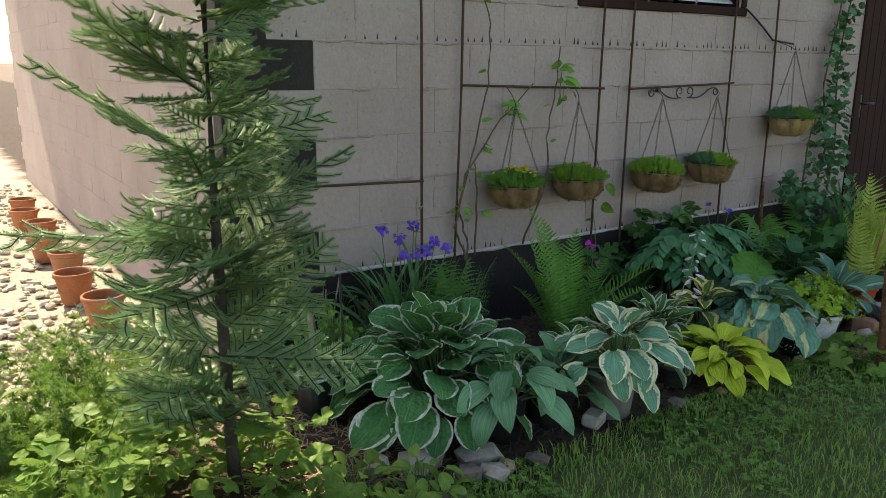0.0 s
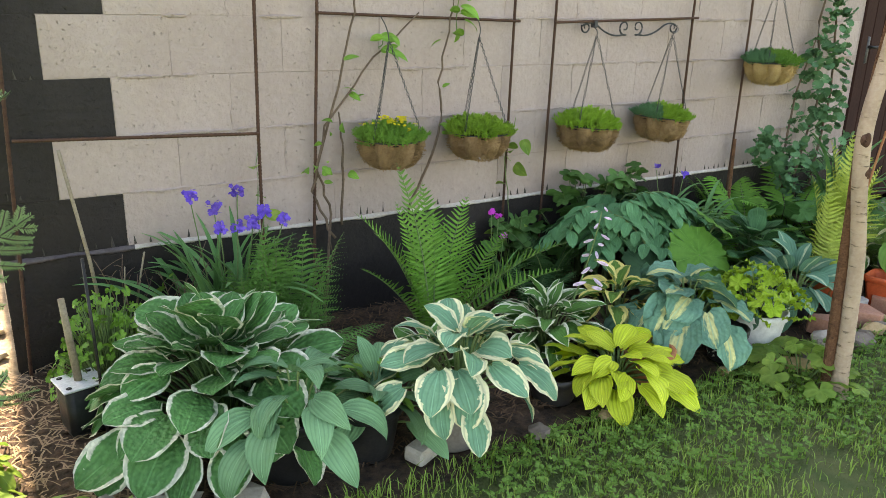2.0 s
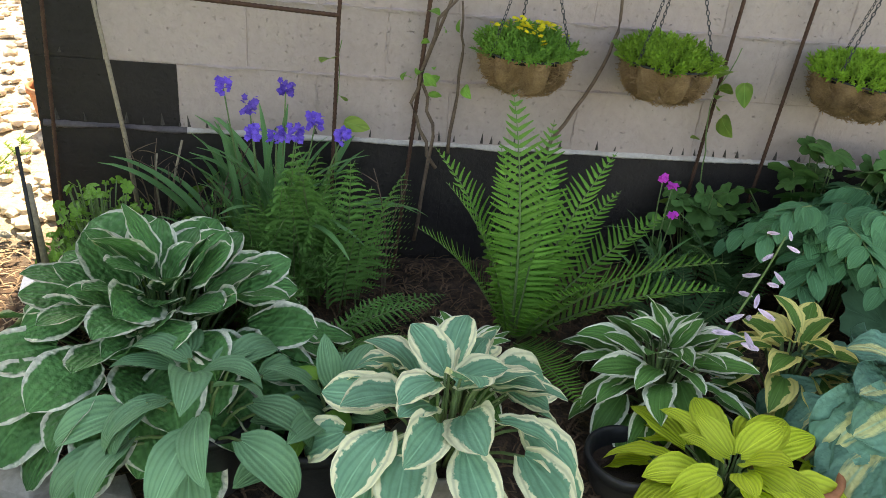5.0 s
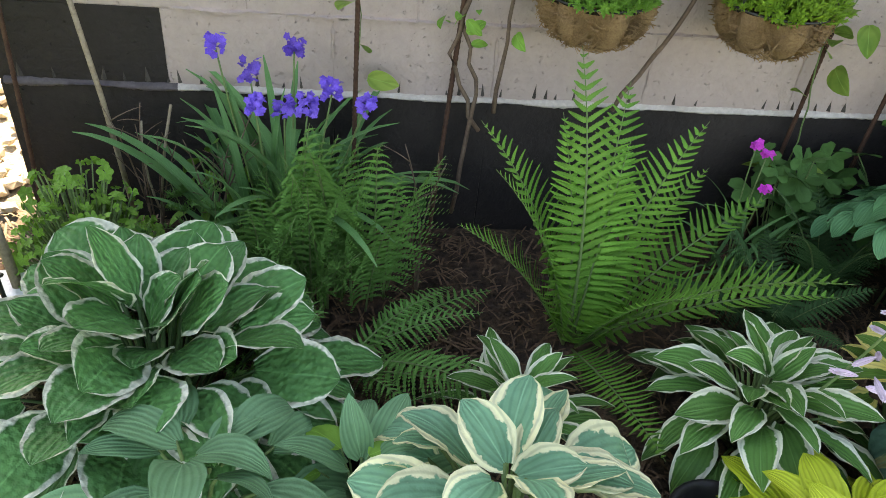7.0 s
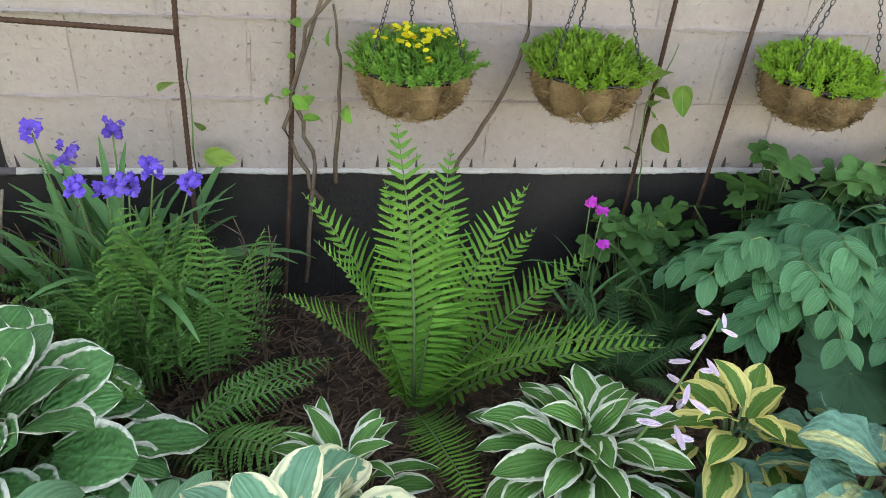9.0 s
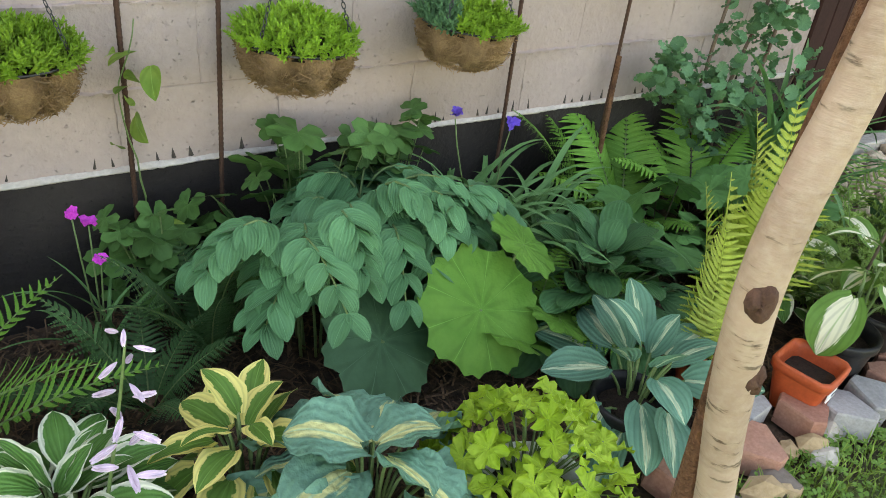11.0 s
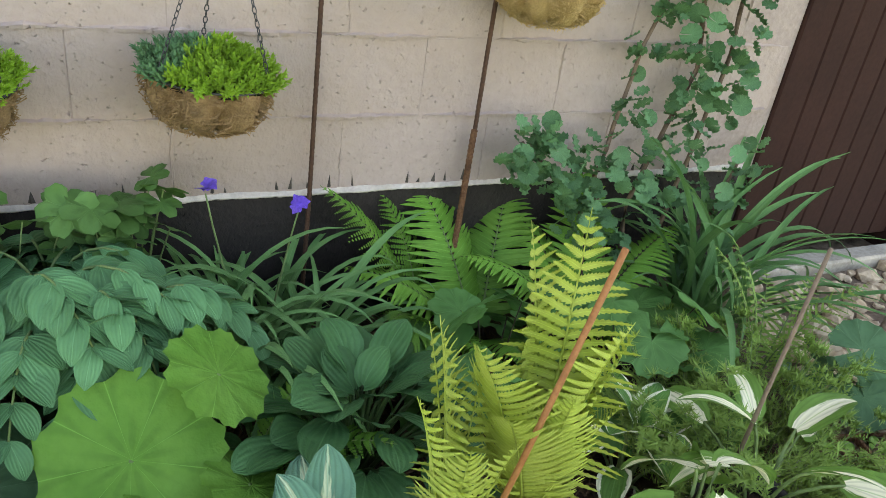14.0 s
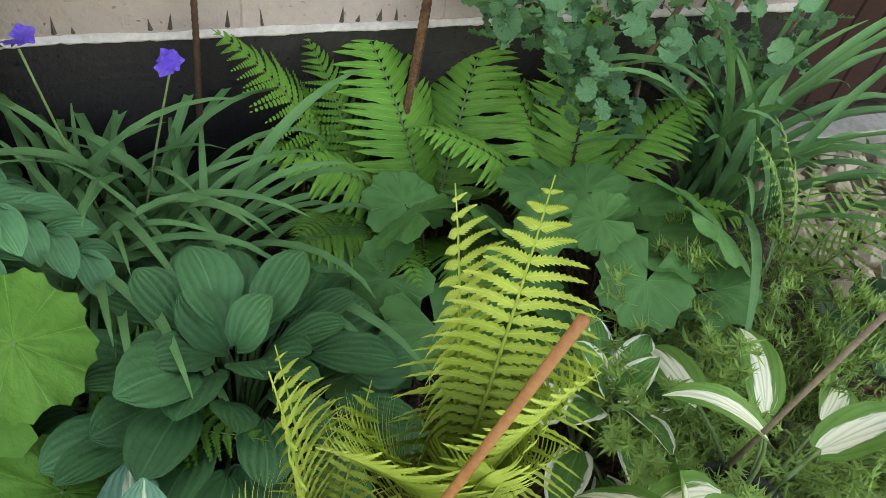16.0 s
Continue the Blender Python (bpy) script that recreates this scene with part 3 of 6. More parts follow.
# ---- the setting ----
def structure(name, g, mats, label, smooth=False):
    ob = new(name, g.mesh(name, mats, smooth))
    return tagged(ob, label, "setting", "", "structure")


g = Geo()
NX = 60
xs = [-400, -60, -12] + [-6 + 14 * i / NX for i in range(NX + 1)] + [14, 60, 400]
ys = [-400, -60, -12] + [-5 + 14 * i / NX for i in range(NX + 1)] + [16, 60, 400]
vs = []
for yy in ys:
    for xx in xs:
        near = abs(xx) < 12 and abs(yy) < 14
        vs.append((xx, yy, (noise.noise((xx * 1.7, yy * 1.7, 0)) * 0.014 - 0.012) if near else -0.02))
nx = len(xs)
g.add(vs, [(j * nx + i, j * nx + i + 1, (j + 1) * nx + i + 1, (j + 1) * nx + i) for j in range(len(ys) - 1) for i in range(nx - 1)])
structure("ground", g, M_GROUND, "garden soil with lawn and pale gravel patches", True)

DOOR_X0, DOOR_X1, DOOR_Z1 = 4.62, 5.58, 2.06
WIN_X0, WIN_X1, WIN_Z0, WIN_Z1 = 1.87, 3.26, 1.6, 2.4
# WALL_Z1 is an unseen height, raised so the house shades bed and lawn.
WALL_X1, WALL_Z1 = 9.0, 3.2

g = Geo()
RB = 0.002
for x0, x1, z0, z1 in ((0, WIN_X0, -0.1, WALL_Z1), (WIN_X0, WIN_X1, -0.1, WIN_Z0), (WIN_X0, WIN_X1, WIN_Z1, WALL_Z1), (WIN_X1, DOOR_X0, -0.1, WALL_Z1), (DOOR_X0, DOOR_X1, DOOR_Z1, WALL_Z1), (DOOR_X1, WALL_X1, -0.1, WALL_Z1)):
    box(g, x0 + (0.006 if x0 == 0 else 0), x1, RB, 0.24, z0, z1)
box(g, 0.004, DOOR_X0, 0.0012, 0.0018, -0.1, 0.397, 0, 1)
box(g, DOOR_X1, 8.9, 0.0012, 0.0018, -0.1, 0.397, 0, 1)
box(g, 0.004, 0.199, 0.0012, 0.0018, 0.398, 3.15, 0, 1)
for k in range(0, 14, 2):
    box(g, 0.2, 0.399, 0.0012, 0.0018, 0.402 + 0.2 * k, 0.598 + 0.2 * k, 0, 1)
wall_south = structure("wall_south", g, [M_JOINT, M_DARK], "cream painted concrete block wall with dark plinth")
g = Geo()
box(g, 0.002, 0.24, 0.245, 7.0, -0.1, WALL_Z1)
wall_west = structure("wall_west", g, M_JOINT, "sunlit cream painted concrete block side wall")
g = Geo()
box(g, 8.76, 9.0, 0.245, 7.0, -0.1, WALL_Z1)
box(g, 0.25, 8.75, 6.76, 7.0, -0.1, WALL_Z1)
structure("wall_back", g, M_PAINT, "plain cream rear walls of the house")
# Unseen slab over the house, added to keep sun off the bed.
g = Geo()
box(g, -0.4, 9.4, -0.1, 7.4, WALL_Z1 + 0.004, WALL_Z1 + 0.16, 0.02)
structure("roof", g, M_DARK, "dark flat eaves and roof slab")
g = Geo()
box(g, 0.3, 8.7, 0.3, 6.7, 2.6, 2.7)
structure("ceiling", g, M_PAINT, "plain ceiling inside the house")

# ragged painted lip between blocks and plinth
rng = random.Random(4)
g = Geo()


def lip(x0, x1):
    n = int((x1 - x0) / 0.012)
    vs, fs = [], []
    for i in range(n + 1):
        x = x0 + (x1 - x0) * i / n
        w1 = noise.noise((x * 9, 0, 3)) * 0.004 + noise.noise((x * 60, 0, 5)) * 0.003
        w2 = noise.noise((x * 7, 4, 1)) * 0.007 + noise.noise((x * 70, 2, 5)) * 0.003
        zt, zb, o = 0.405 + w1, 0.393 + w2, 0.009 + w1
        vs += [(x, 0.01, zt + 0.006), (x, -o * 0.5, zt + 0.003), (x, -o, zt - 0.006), (x, -o, zb + 0.004), (x, -o + 0.004, zb), (x, 0.01, zb)]
    for i in range(n):
        fs += [(i * 6 + k, (i + 1) * 6 + k, (i + 1) * 6 + k + 1, i * 6 + k + 1) for k in range(5)]
    g.add(vs, fs)


lip(0.42, DOOR_X0 - 0.02)
lip(DOOR_X1 + 0.02, 8.9)
structure("trim_lip", g, M_LIP, "chalky white mortar lip above the dark plinth", True)
g = Geo()
lip(0.012, 0.42)
structure("trim_dark_lip", g, surface("plum_paint", (0.075, 0.06, 0.065), (0.12, 0.1, 0.105), 14, 0.7, 90, 0.5), "dark mortar lip at the corner", True)

# ragged painted mortar ridges along the bed joints
g = Geo()
for k in range(1, 8):
    zz = 0.4 + 0.2 * k
    x = 0.42
    while x < 4.56:
        n_ = rng.randint(6, 40)
        if rng.random() < 0.8:
            vs, fs = [], []
            for i in range(n_ + 1):
                px = min(x + 0.011 * i, 4.58)
                end = max(0.0, math.sin(math.pi * i / n_)) ** 0.4
                o = (0.009 + 0.008 * noise.noise((px * 45, k, 1))) * end + 0.0005
                zc = zz + 0.004 * noise.noise((px * 12, k * 3, 4))
                hh = (0.0075 + 0.006 * noise.noise((px * 50, k, 8))) * end + 0.001
                vs += [(px, 0.004, zc + hh), (px, -o, zc + hh * 0.3), (px, -o * 0.8, zc - hh * 0.6), (px, 0.004, zc - hh)]
            for i in range(n_):
                fs += [(i * 4 + q, i * 4 + q + 1, (i + 1) * 4 + q + 1, (i + 1) * 4 + q) for q in range(3)]
            g.add(vs, fs)
        x += 0.011 * n_ + rng.uniform(0.0, 0.05)
for k in range(0, 7):
    for j in range(0, 12):
        vx, z0, hl = 0.4 * j + (0.2 if k % 2 else 0.0), 0.41 + 0.2 * k + rng.uniform(0, 0.08), rng.uniform(0.05, 0.17)
        if vx < 0.45 or vx > 4.5 or rng.random() < 0.3:
            continue
        n_ = int(hl / 0.008)
        vs, fs = [], []
        for i in range(n_ + 1):
            zz = min(z0 + 0.008 * i, 0.592 + 0.2 * k)
            end = max(0.0, math.sin(math.pi * i / n_)) ** 0.4
            o = (0.0045 + 0.004 * noise.noise((zz * 60, vx, 1))) * end + 0.0004
            xc, hh = vx + 0.004 * noise.noise((zz * 14, vx * 3, 4)), (0.006 + 0.004 * noise.noise((zz * 55, vx, 8))) * end + 0.001
            vs += [(xc - hh, 0.004, zz), (xc - hh * 0.4, -o, zz), (xc + hh * 0.5, -o * 0.8, zz), (xc + hh, 0.004, zz)]
        for i in range(n_):
            fs += [(i * 4 + q, i * 4 + q + 1, (i + 1) * 4 + q + 1, (i + 1) * 4 + q) for q in range(3)]
        g.add(vs, fs)
structure("trim_mortar_ridges", g, M_PAINT, "ragged cream mortar ridges along the joints")

# squeezed-out mortar teeth under two courses
g = Geo()
for zz, x0, x1 in ((0.412, 0.05, 4.58), (1.412, 0.05, 4.55), (0.82, 0.03, 0.2), (0.612, 0.05, 0.2), (1.0, 0.03, 0.2)):
    x = x0
    while x < x1:
        h = rng.uniform(0.014, 0.042)
        w = rng.uniform(0.004, 0.009)
        if rng.random() < 0.72 and not (DOOR_X0 - 0.05 < x < DOOR_X1 + 0.05):
            g.add([(x - w, 0.002, zz), (x + w, 0.002, zz), (x + rng.uniform(-0.004, 0.004), 0.0, zz + h), (x, -0.007, zz + 0.002)], [(0, 1, 3), (1, 2, 3), (2, 0, 3)])
        x += rng.uniform(0.025, 0.065)
structure("trim_mortar_teeth", g, M_MORTAR, "small dark mortar teeth above the joints")

# door with frame and planks
door = tagged(new("door_1"), "dark brown closed wooden plank door", "door", "", "structure")
g = Geo()
box(g, DOOR_X0, DOOR_X0 + 0.07, -0.012, 0.16, -0.02, DOOR_Z1, 0.006)
box(g, DOOR_X1 - 0.07, DOOR_X1, -0.012, 0.16, -0.02, DOOR_Z1, 0.006)
box(g, DOOR_X0 + 0.072, DOOR_X1 - 0.072, -0.012, 0.16, DOOR_Z1 - 0.07, DOOR_Z1, 0.006)
part("door_frame", g.mesh("door_frame", M_DOOR, False), door)
n = 8
for i in range(n):
    g = Geo()
    w = (DOOR_X1 - DOOR_X0 - 0.15) / n
    x0 = DOOR_X0 + 0.075 + i * w
    box(g, x0 + 0.001, x0 + w - 0.001, 0.03, 0.07, 0.06, DOOR_Z1 - 0.075, 0.005)
    part("plank", g.mesh("door_plank", M_DOOR, False), door)
g = Geo()
box(g, 0, 0.03, -0.02, 0.03, 0, 0.16, 0.006)
tube(g, [(0.015, -0.02, 0.1), (0.015, -0.06, 0.1), (0.12, -0.06, 0.1)], 0.009, 0.008, 8)
part("door_handle", g.mesh("door_handle", M_IRON), door, pose(DOOR_X0 + 0.1, 0.026, 0.95))
g = Geo()
box(g, DOOR_X0 - 0.05, DOOR_X1 + 0.02, -0.1, -0.015, -0.05, 0.04, 0.008)
structure("door_sill", g, M_STONE, "pale concrete door sill strip")

# window with slatted blind
win = tagged(new("window_1"), "dark framed window with white slats", "window", "", "structure")
g = Geo()
box(g, WIN_X0, WIN_X1, -0.015, 0.07, WIN_Z0, WIN_Z0 + 0.05, 0.006)
box(g, WIN_X0, WIN_X1, -0.015, 0.07, WIN_Z1 - 0.05, WIN_Z1, 0.006)
for a in (WIN_X0, (WIN_X0 + WIN_X1) / 2 - 0.025, WIN_X1 - 0.05):
    box(g, a, a + 0.05, -0.012, 0.068, WIN_Z0 + 0.052, WIN_Z1 - 0.052, 0.006)
part("window_frame", g.mesh("window_frame", M_DOOR, False), win)
for i in range(17):
    g = Geo()
    z = WIN_Z0 + 0.075 + i * 0.04
    g.add([(WIN_X0 + 0.05, 0.05, z), (WIN_X1 - 0.05, 0.05, z), (WIN_X1 - 0.05, 0.085, z + 0.026), (WIN_X0 + 0.05, 0.085, z + 0.026), (WIN_X0 + 0.05, 0.052, z - 0.002), (WIN_X1 - 0.05, 0.052, z - 0.002), (WIN_X1 - 0.05, 0.087, z + 0.024), (WIN_X0 + 0.05, 0.087, z + 0.024)], [(0, 1, 2, 3), (7, 6, 5, 4), (0, 4, 5, 1), (3, 2, 6, 7)])
    part("slat", g.mesh("blind_slat", M_BLIND, False), win)


# ---- trellis of reinforcing bars ----
def rebar(g, pts, r=0.006):
    """A ribbed bar through the points."""
    out = []
    for a, b in zip(pts, pts[1:]):
        a, b = Vector(a), Vector(b)
        n = max(2, int((b - a).length / 0.007))
        out += [a.lerp(b, i / n) for i in range(n)]
    out.append(Vector(pts[-1]))
    vs, fs, s = [], [], 6
    for i, p in enumerate(out):
        d = (out[min(i + 1, len(out) - 1)] - out[max(i - 1, 0)]).normalized()
        qt = d.to_track_quat("Z", "Y")
        rr = r * (1.0 + (0.14 if i % 2 else -0.05))
        vs += [p + qt @ Vector((rr * math.cos(6.2832 * k / s), rr * math.sin(6.2832 * k / s), 0)) for k in range(s)]
    for i in range(len(out) - 1):
        fs += [(i * s + k, i * s + (k + 1) % s, (i + 1) * s + (k + 1) % s, (i + 1) * s + k) for k in range(s)]
    g.add(vs, fs)


def trellis(label, posts, bar, mtl=M_REBAR):
    ob = thing("trellis", label, "trellis", None, "rebar trellises along the wall")
    for pts in posts:
        g = Geo()
        rebar(g, pts)
        part("post", g.mesh("trellis_post", mtl), ob)
    if bar:
        g = Geo()
        rebar(g, bar)
        part("crossbar", g.mesh("trellis_crossbar", mtl), ob)
    return ob


Y = -0.03
trellis("rusty rebar trellis with a low crossbar by the wall corner", [[(0.03, Y - 0.02, -0.1), (0.085, Y, 1.1), (0.09, Y, 2.1)], [(0.85, -0.13, -0.1), (0.86, -0.11, 0.79), (0.885, -0.07, 1.45), (0.895, Y, 2.1)]], [(0.083, Y - 0.014, 0.815), (0.862, -0.122, 0.80)])
trellis("rusty rebar trellis carrying two hanging baskets", [[(1.05, -0.12, -0.1), (1.088, Y - 0.02, 0.42), (1.13, Y, 1.2), (1.14, Y, 2.1)], [(2.0, Y - 0.01, -0.1), (2.012, Y - 0.01, 0.4), (2.03, Y, 1.2), (2.045, Y, 2.1)]], [(1.12, Y - 0.014, 1.215), (2.05, Y - 0.014, 1.19)])
trellis("rusty rebar trellis carrying a scrolled iron bracket", [[(2.2, -0.07, -0.1), (2.225, Y - 0.02, 0.4), (2.255, Y, 1.2), (2.265, Y, 2.1)], [(3.1, Y - 0.02, -0.1), (3.115, Y - 0.01, 0.42), (3.125, Y, 1.2), (3.13, Y, 2.1)]], [(2.24, Y - 0.014, 1.185), (3.15, Y - 0.014, 1.21)])
ob = trellis("rusty rebar post tied to a shorter bar", [[(3.53, Y - 0.03, -0.1), (3.545, Y - 0.012, 0.42), (3.55, Y - 0.01, 1.2), (3.53, Y, 2.1)]], None)
g = Geo()
rebar(g, [(3.49, Y - 0.09, -0.1), (3.535, Y - 0.03, 0.58)], 0.008)
part("short_bar", g.mesh("trellis_bar", M_RUST), ob, None, "bright rusty short bar")

# scrolled bracket under the crossbar
ob = thing("scroll_bracket", "dark wrought iron bracket with scrolled ends", "bracket", pose(2.7, Y - 0.014, 1.165))


def scroll(cx, cz, r, turn, start, sgn):
    pts = []
    for i in range(19):
        f = i / 18
        a = radians(start) + sgn * radians(turn) * f
        rr = r * (1 - 0.72 * f)
        pts.append((cx + rr * math.cos(a), 0, cz + rr * math.sin(a)))
    return pts


for s in (-1, 1):
    g = Geo()
    inner = scroll(s * 0.042, 0.0, 0.036, 400, 250 if s > 0 else 290, s)
    tube(g, inner, 0.0045, 0.003, 6)
    tube(g, bez((s * 0.05, 0, -0.034), (s * 0.13, 0, -0.05), (s * 0.21, 0, 0.008), 8) + bez((s * 0.22, 0, 0.012), (s * 0.27, 0, 0.03), (s * 0.3, 0, 0.005), 6), 0.0045, 0.004, 6)
    tube(g, scroll(s * 0.278, 0.0, 0.028, 420, 20 if s > 0 else 160, -s), 0.0042, 0.003, 6)
    part("scroll", g.mesh("bracket_scroll", M_IRON), ob)
g = Geo()
box(g, -0.235, -0.215, -0.01, 0.018, -0.002, 0.03, 0.003)
part("clip", g.mesh("bracket_clip", M_IRON, False), ob)


# ---- hanging baskets ----
def link(g, m):
    n, k = 8, 4
    vs, fs = [], []
    for i in range(n):
        a = 2 * math.pi * i / n
        c = Vector((0.0042 * math.cos(a), 0, 0.0085 * math.sin(a)))
        d = Vector((math.cos(a), 0, math.sin(a)))
        for j in range(k):
            b = 2 * math.pi * j / k
            vs.append(c + d * 0.0013 * math.cos(b) + Vector((0, 0.0013 * math.sin(b), 0)))
    for i in range(n):
        for j in range(k):
            fs.append((i * k + j, i * k + (j + 1) % k, ((i + 1) % n) * k + (j + 1) % k, ((i + 1) % n) * k + j))
    g.add(vs, fs, None, 0, m)


def basket(x, y, zr, apex, mtl, seed, label, blooms=0, coir=M_COIR, R=0.127, D=0.108, hook=None, fill=0.07, mix=None, tilt=0):
    rng = random.Random(seed)
    ob = thing("hanging_basket", label, "hanging basket", pose(x, y, zr, 0, tilt, 0), "coir hanging baskets on the wall")
    g = Geo()
    n, rows = 48, 9
    vs, fs = [], []
    pleats = rng.choice((7, 8))
    ph = rng.uniform(0, 6)
    for i in range(rows + 1):
        f = i / rows
        for k in range(n):
            a = 2 * math.pi * k / n
            pl = abs(math.sin(a * pleats / 2 + ph)) ** 0.8
            r = R * math.cos(f * math.pi / 2 * 0.97) ** 0.5 * (0.70 + 0.34 * pl) + 0.007 * noise.noise((a * 4, f * 6, seed))
            vs.append((r * math.cos(a), r * math.sin(a), 0.012 - D * math.sin(f * math.pi / 2) * (0.84 + 0.16 * pl)))
    for i in range(rows):
        fs += [(i * n + k, (i + 1) * n + k, (i + 1) * n + (k + 1) % n, i * n + (k + 1) % n) for k in range(n)]
    fs.append(tuple(range(rows * n, rows * n + n)))
    g.add(vs, fs)
    for _ in range(900):
        a, f = rng.uniform(0, 6.28), rng.uniform(0, 0.95)
        r = R * math.cos(f * math.pi / 2 * 0.97) ** 0.62 * 1.0
        p = Vector((r * math.cos(a), r * math.sin(a), 0.012 - D * math.sin(f * math.pi / 2)))
        d = Vector((rng.uniform(-1, 1), rng.uniform(-1, 1), rng.uniform(-1, 0.6))).normalized() * rng.uniform(0.015, 0.04)
        o = Vector((math.cos(a), math.sin(a), -0.3)) * rng.uniform(0.001, 0.012)
        w = Vector((0, 0, 0.0011)) + d.cross(Vector((0, 0, 1))).normalized() * 0.0007
        g.add([p - d * 0.5 - w, p - d * 0.5 + w, p + o + w, p + o - w, p + d * 0.5 + w, p + d * 0.5 - w], [(0, 1, 2, 3), (3, 2, 4, 5)])
    part("coir_liner", g.mesh("coir_liner", coir), ob)
    g = Geo()
    ring = [(R * 0.99 * math.cos(a), R * 0.99 * math.sin(a), 0.014) for a in (2 * math.pi * k / 32 for k in range(33))]
    tube(g, ring, 0.0028, 0.0028, 5)
    part("wire_ring", g.mesh("basket_ring", M_IRON), ob, None, "dark wire rim")
    g = Geo()
    lathe(g, [(R * 0.9, 0.0), (R * 0.5, 0.012), (0.004, 0.016)], 20)
    part("soil", g.mesh("basket_soil", M_SOIL), ob)
    # fleshy sprigs
    sprig = Geo()
    tube(sprig, [(0, 0, 0), (0.002, 0, 0.02), (0, 0.002, 0.04)], 0.0035, 0.002, 5)
    for k in range(14):
        b = blade(0.014, 0.006, 0.5, 0.5, 10, 0.3, 0, 0, 1, 2, seed=k)
        sprig.join(b, pose(0, 0, 0.012 + 0.0022 * k, 0, 0, k * 137.5) @ pose(0, 0, 0, 0, -20 - 4 * k, 0))
    g = Geo()
    cnt = 420
    for i in range(cnt):
        f = math.sqrt((i + 0.5) / cnt)
        a = i * 2.39996
        bump_ = noise.noise((math.cos(a) * f * 2.3, math.sin(a) * f * 2.3, seed)) * 0.018
        s = rng.uniform(0.6, 1.2)
        m = pose(R * 0.94 * f * math.cos(a), R * 0.94 * f * math.sin(a), 0.006 + fill * 0.4 * (1 - f * f) + bump_, 0, 0, math.degrees(a)) @ pose(0, 0, 0, rng.uniform(-20, 20), 6 + 48 * f ** 2.5 + rng.uniform(-18, 18), 0) @ Matrix.Scale(s, 4)
        o = len(g.m)
        g.join(sprig, m)
        if mix and math.cos(a - 2.6) * f > 0.2:
            g.m[o:] = [1] * (len(g.m) - o)
    part("sedum", g.mesh("sedum_mass", [mtl, mix or mtl]), ob, None, "dense fresh green stonecrop")
    if blooms:
        g = Geo()
        for _ in range(blooms):
            a, f = rng.uniform(0, 6.28), rng.uniform(0.2, 0.95)
            for _ in range(4):
                fl = Geo()
                petals(fl, 0, 0, 0, 0.0075, 5, rng, 15)
                g.join(fl, pose(R * f * math.cos(a) + rng.uniform(-0.012, 0.012), R * f * math.sin(a) + rng.uniform(-0.012, 0.012), 0.05 + fill * 0.6 * (1 - f * f) + rng.uniform(0, 0.014), rng.uniform(-30, 30), rng.uniform(-30, 30), 0))
        tagged(part("yellow_flowers", g.mesh("sedum_flowers", L_YELLOW), ob, None, "small yellow stonecrop flowers"), kind="stuff")
    top = Vector((0, 0.02, apex - zr))
    for k in range(3):
        g = Geo()
        a = radians(90 + 120 * k)
        lo = Vector((R * math.cos(a), R * math.sin(a), 0.014))
        ln = (top - lo).length
        qt = (top - lo).to_track_quat("Z", "Y").to_matrix().to_4x4()
        for j in range(int(ln / 0.0135)):
            link(g, Matrix.Translation(lo.lerp(top, (j + 0.5) * 0.0135 / ln)) @ qt @ pose(0, 0, 0, 0, 0, 90 * (j % 2)))
        part("chain", g.mesh("basket_chain", M_IRON), ob)
    g = Geo()
    h = Vector(hook) - Vector((x, y, zr)) if hook else top + Vector((0, 0.1, 0.06))
    tube(g, bez(top, (top + h) / 2 + Vector((0.012, -0.012, 0)), h, 8), 0.0022, 0.0022, 5)
    part("hook", g.mesh("basket_hook", M_IRON), ob)
    return ob


basket(1.38, -0.145, 0.735, 1.12, L_SEDUMG, 1, "coir hanging basket of stonecrop with yellow flowers", 22, hook=(1.38, Y - 0.014, 1.21))
basket(1.79, -0.145, 0.735, 1.13, L_SEDUM, 2, "coir hanging basket full of bright green stonecrop", 0, hook=(1.83, Y - 0.014, 1.2))
basket(2.385, -0.15, 0.725, 1.14, L_SEDUM, 3, "coir hanging basket with dense green stonecrop spilling over", 0, R=0.134, fill=0.1, hook=(2.43, Y - 0.014, 1.175), tilt=4)
basket(2.865, -0.14, 0.735, 1.14, L_SEDUM, 4, "coir hanging basket with two kinds of stonecrop", 0, mix=L_HON, hook=(2.98, Y - 0.014, 1.175), tilt=5)
basket(3.62, -0.15, 0.98, 1.41, L_SEDUMG, 5, "pale coir hanging basket high on the wall", 0, coir=M_COIRN, mix=L_HON, hook=(3.6, -0.02, 1.46))
ob = thing("wall_cable", "thin dark cable running from the window corner", "cable", None)
g = Geo()
tube(g, bez((3.24, -0.025, 1.64), (3.36, -0.03, 1.58), (3.52, -0.03, 1.47), 8) + [(3.75, -0.03, 1.45)], 0.006, 0.006, 6)
part("cable", g.mesh("cable", M_BLACKP), ob)


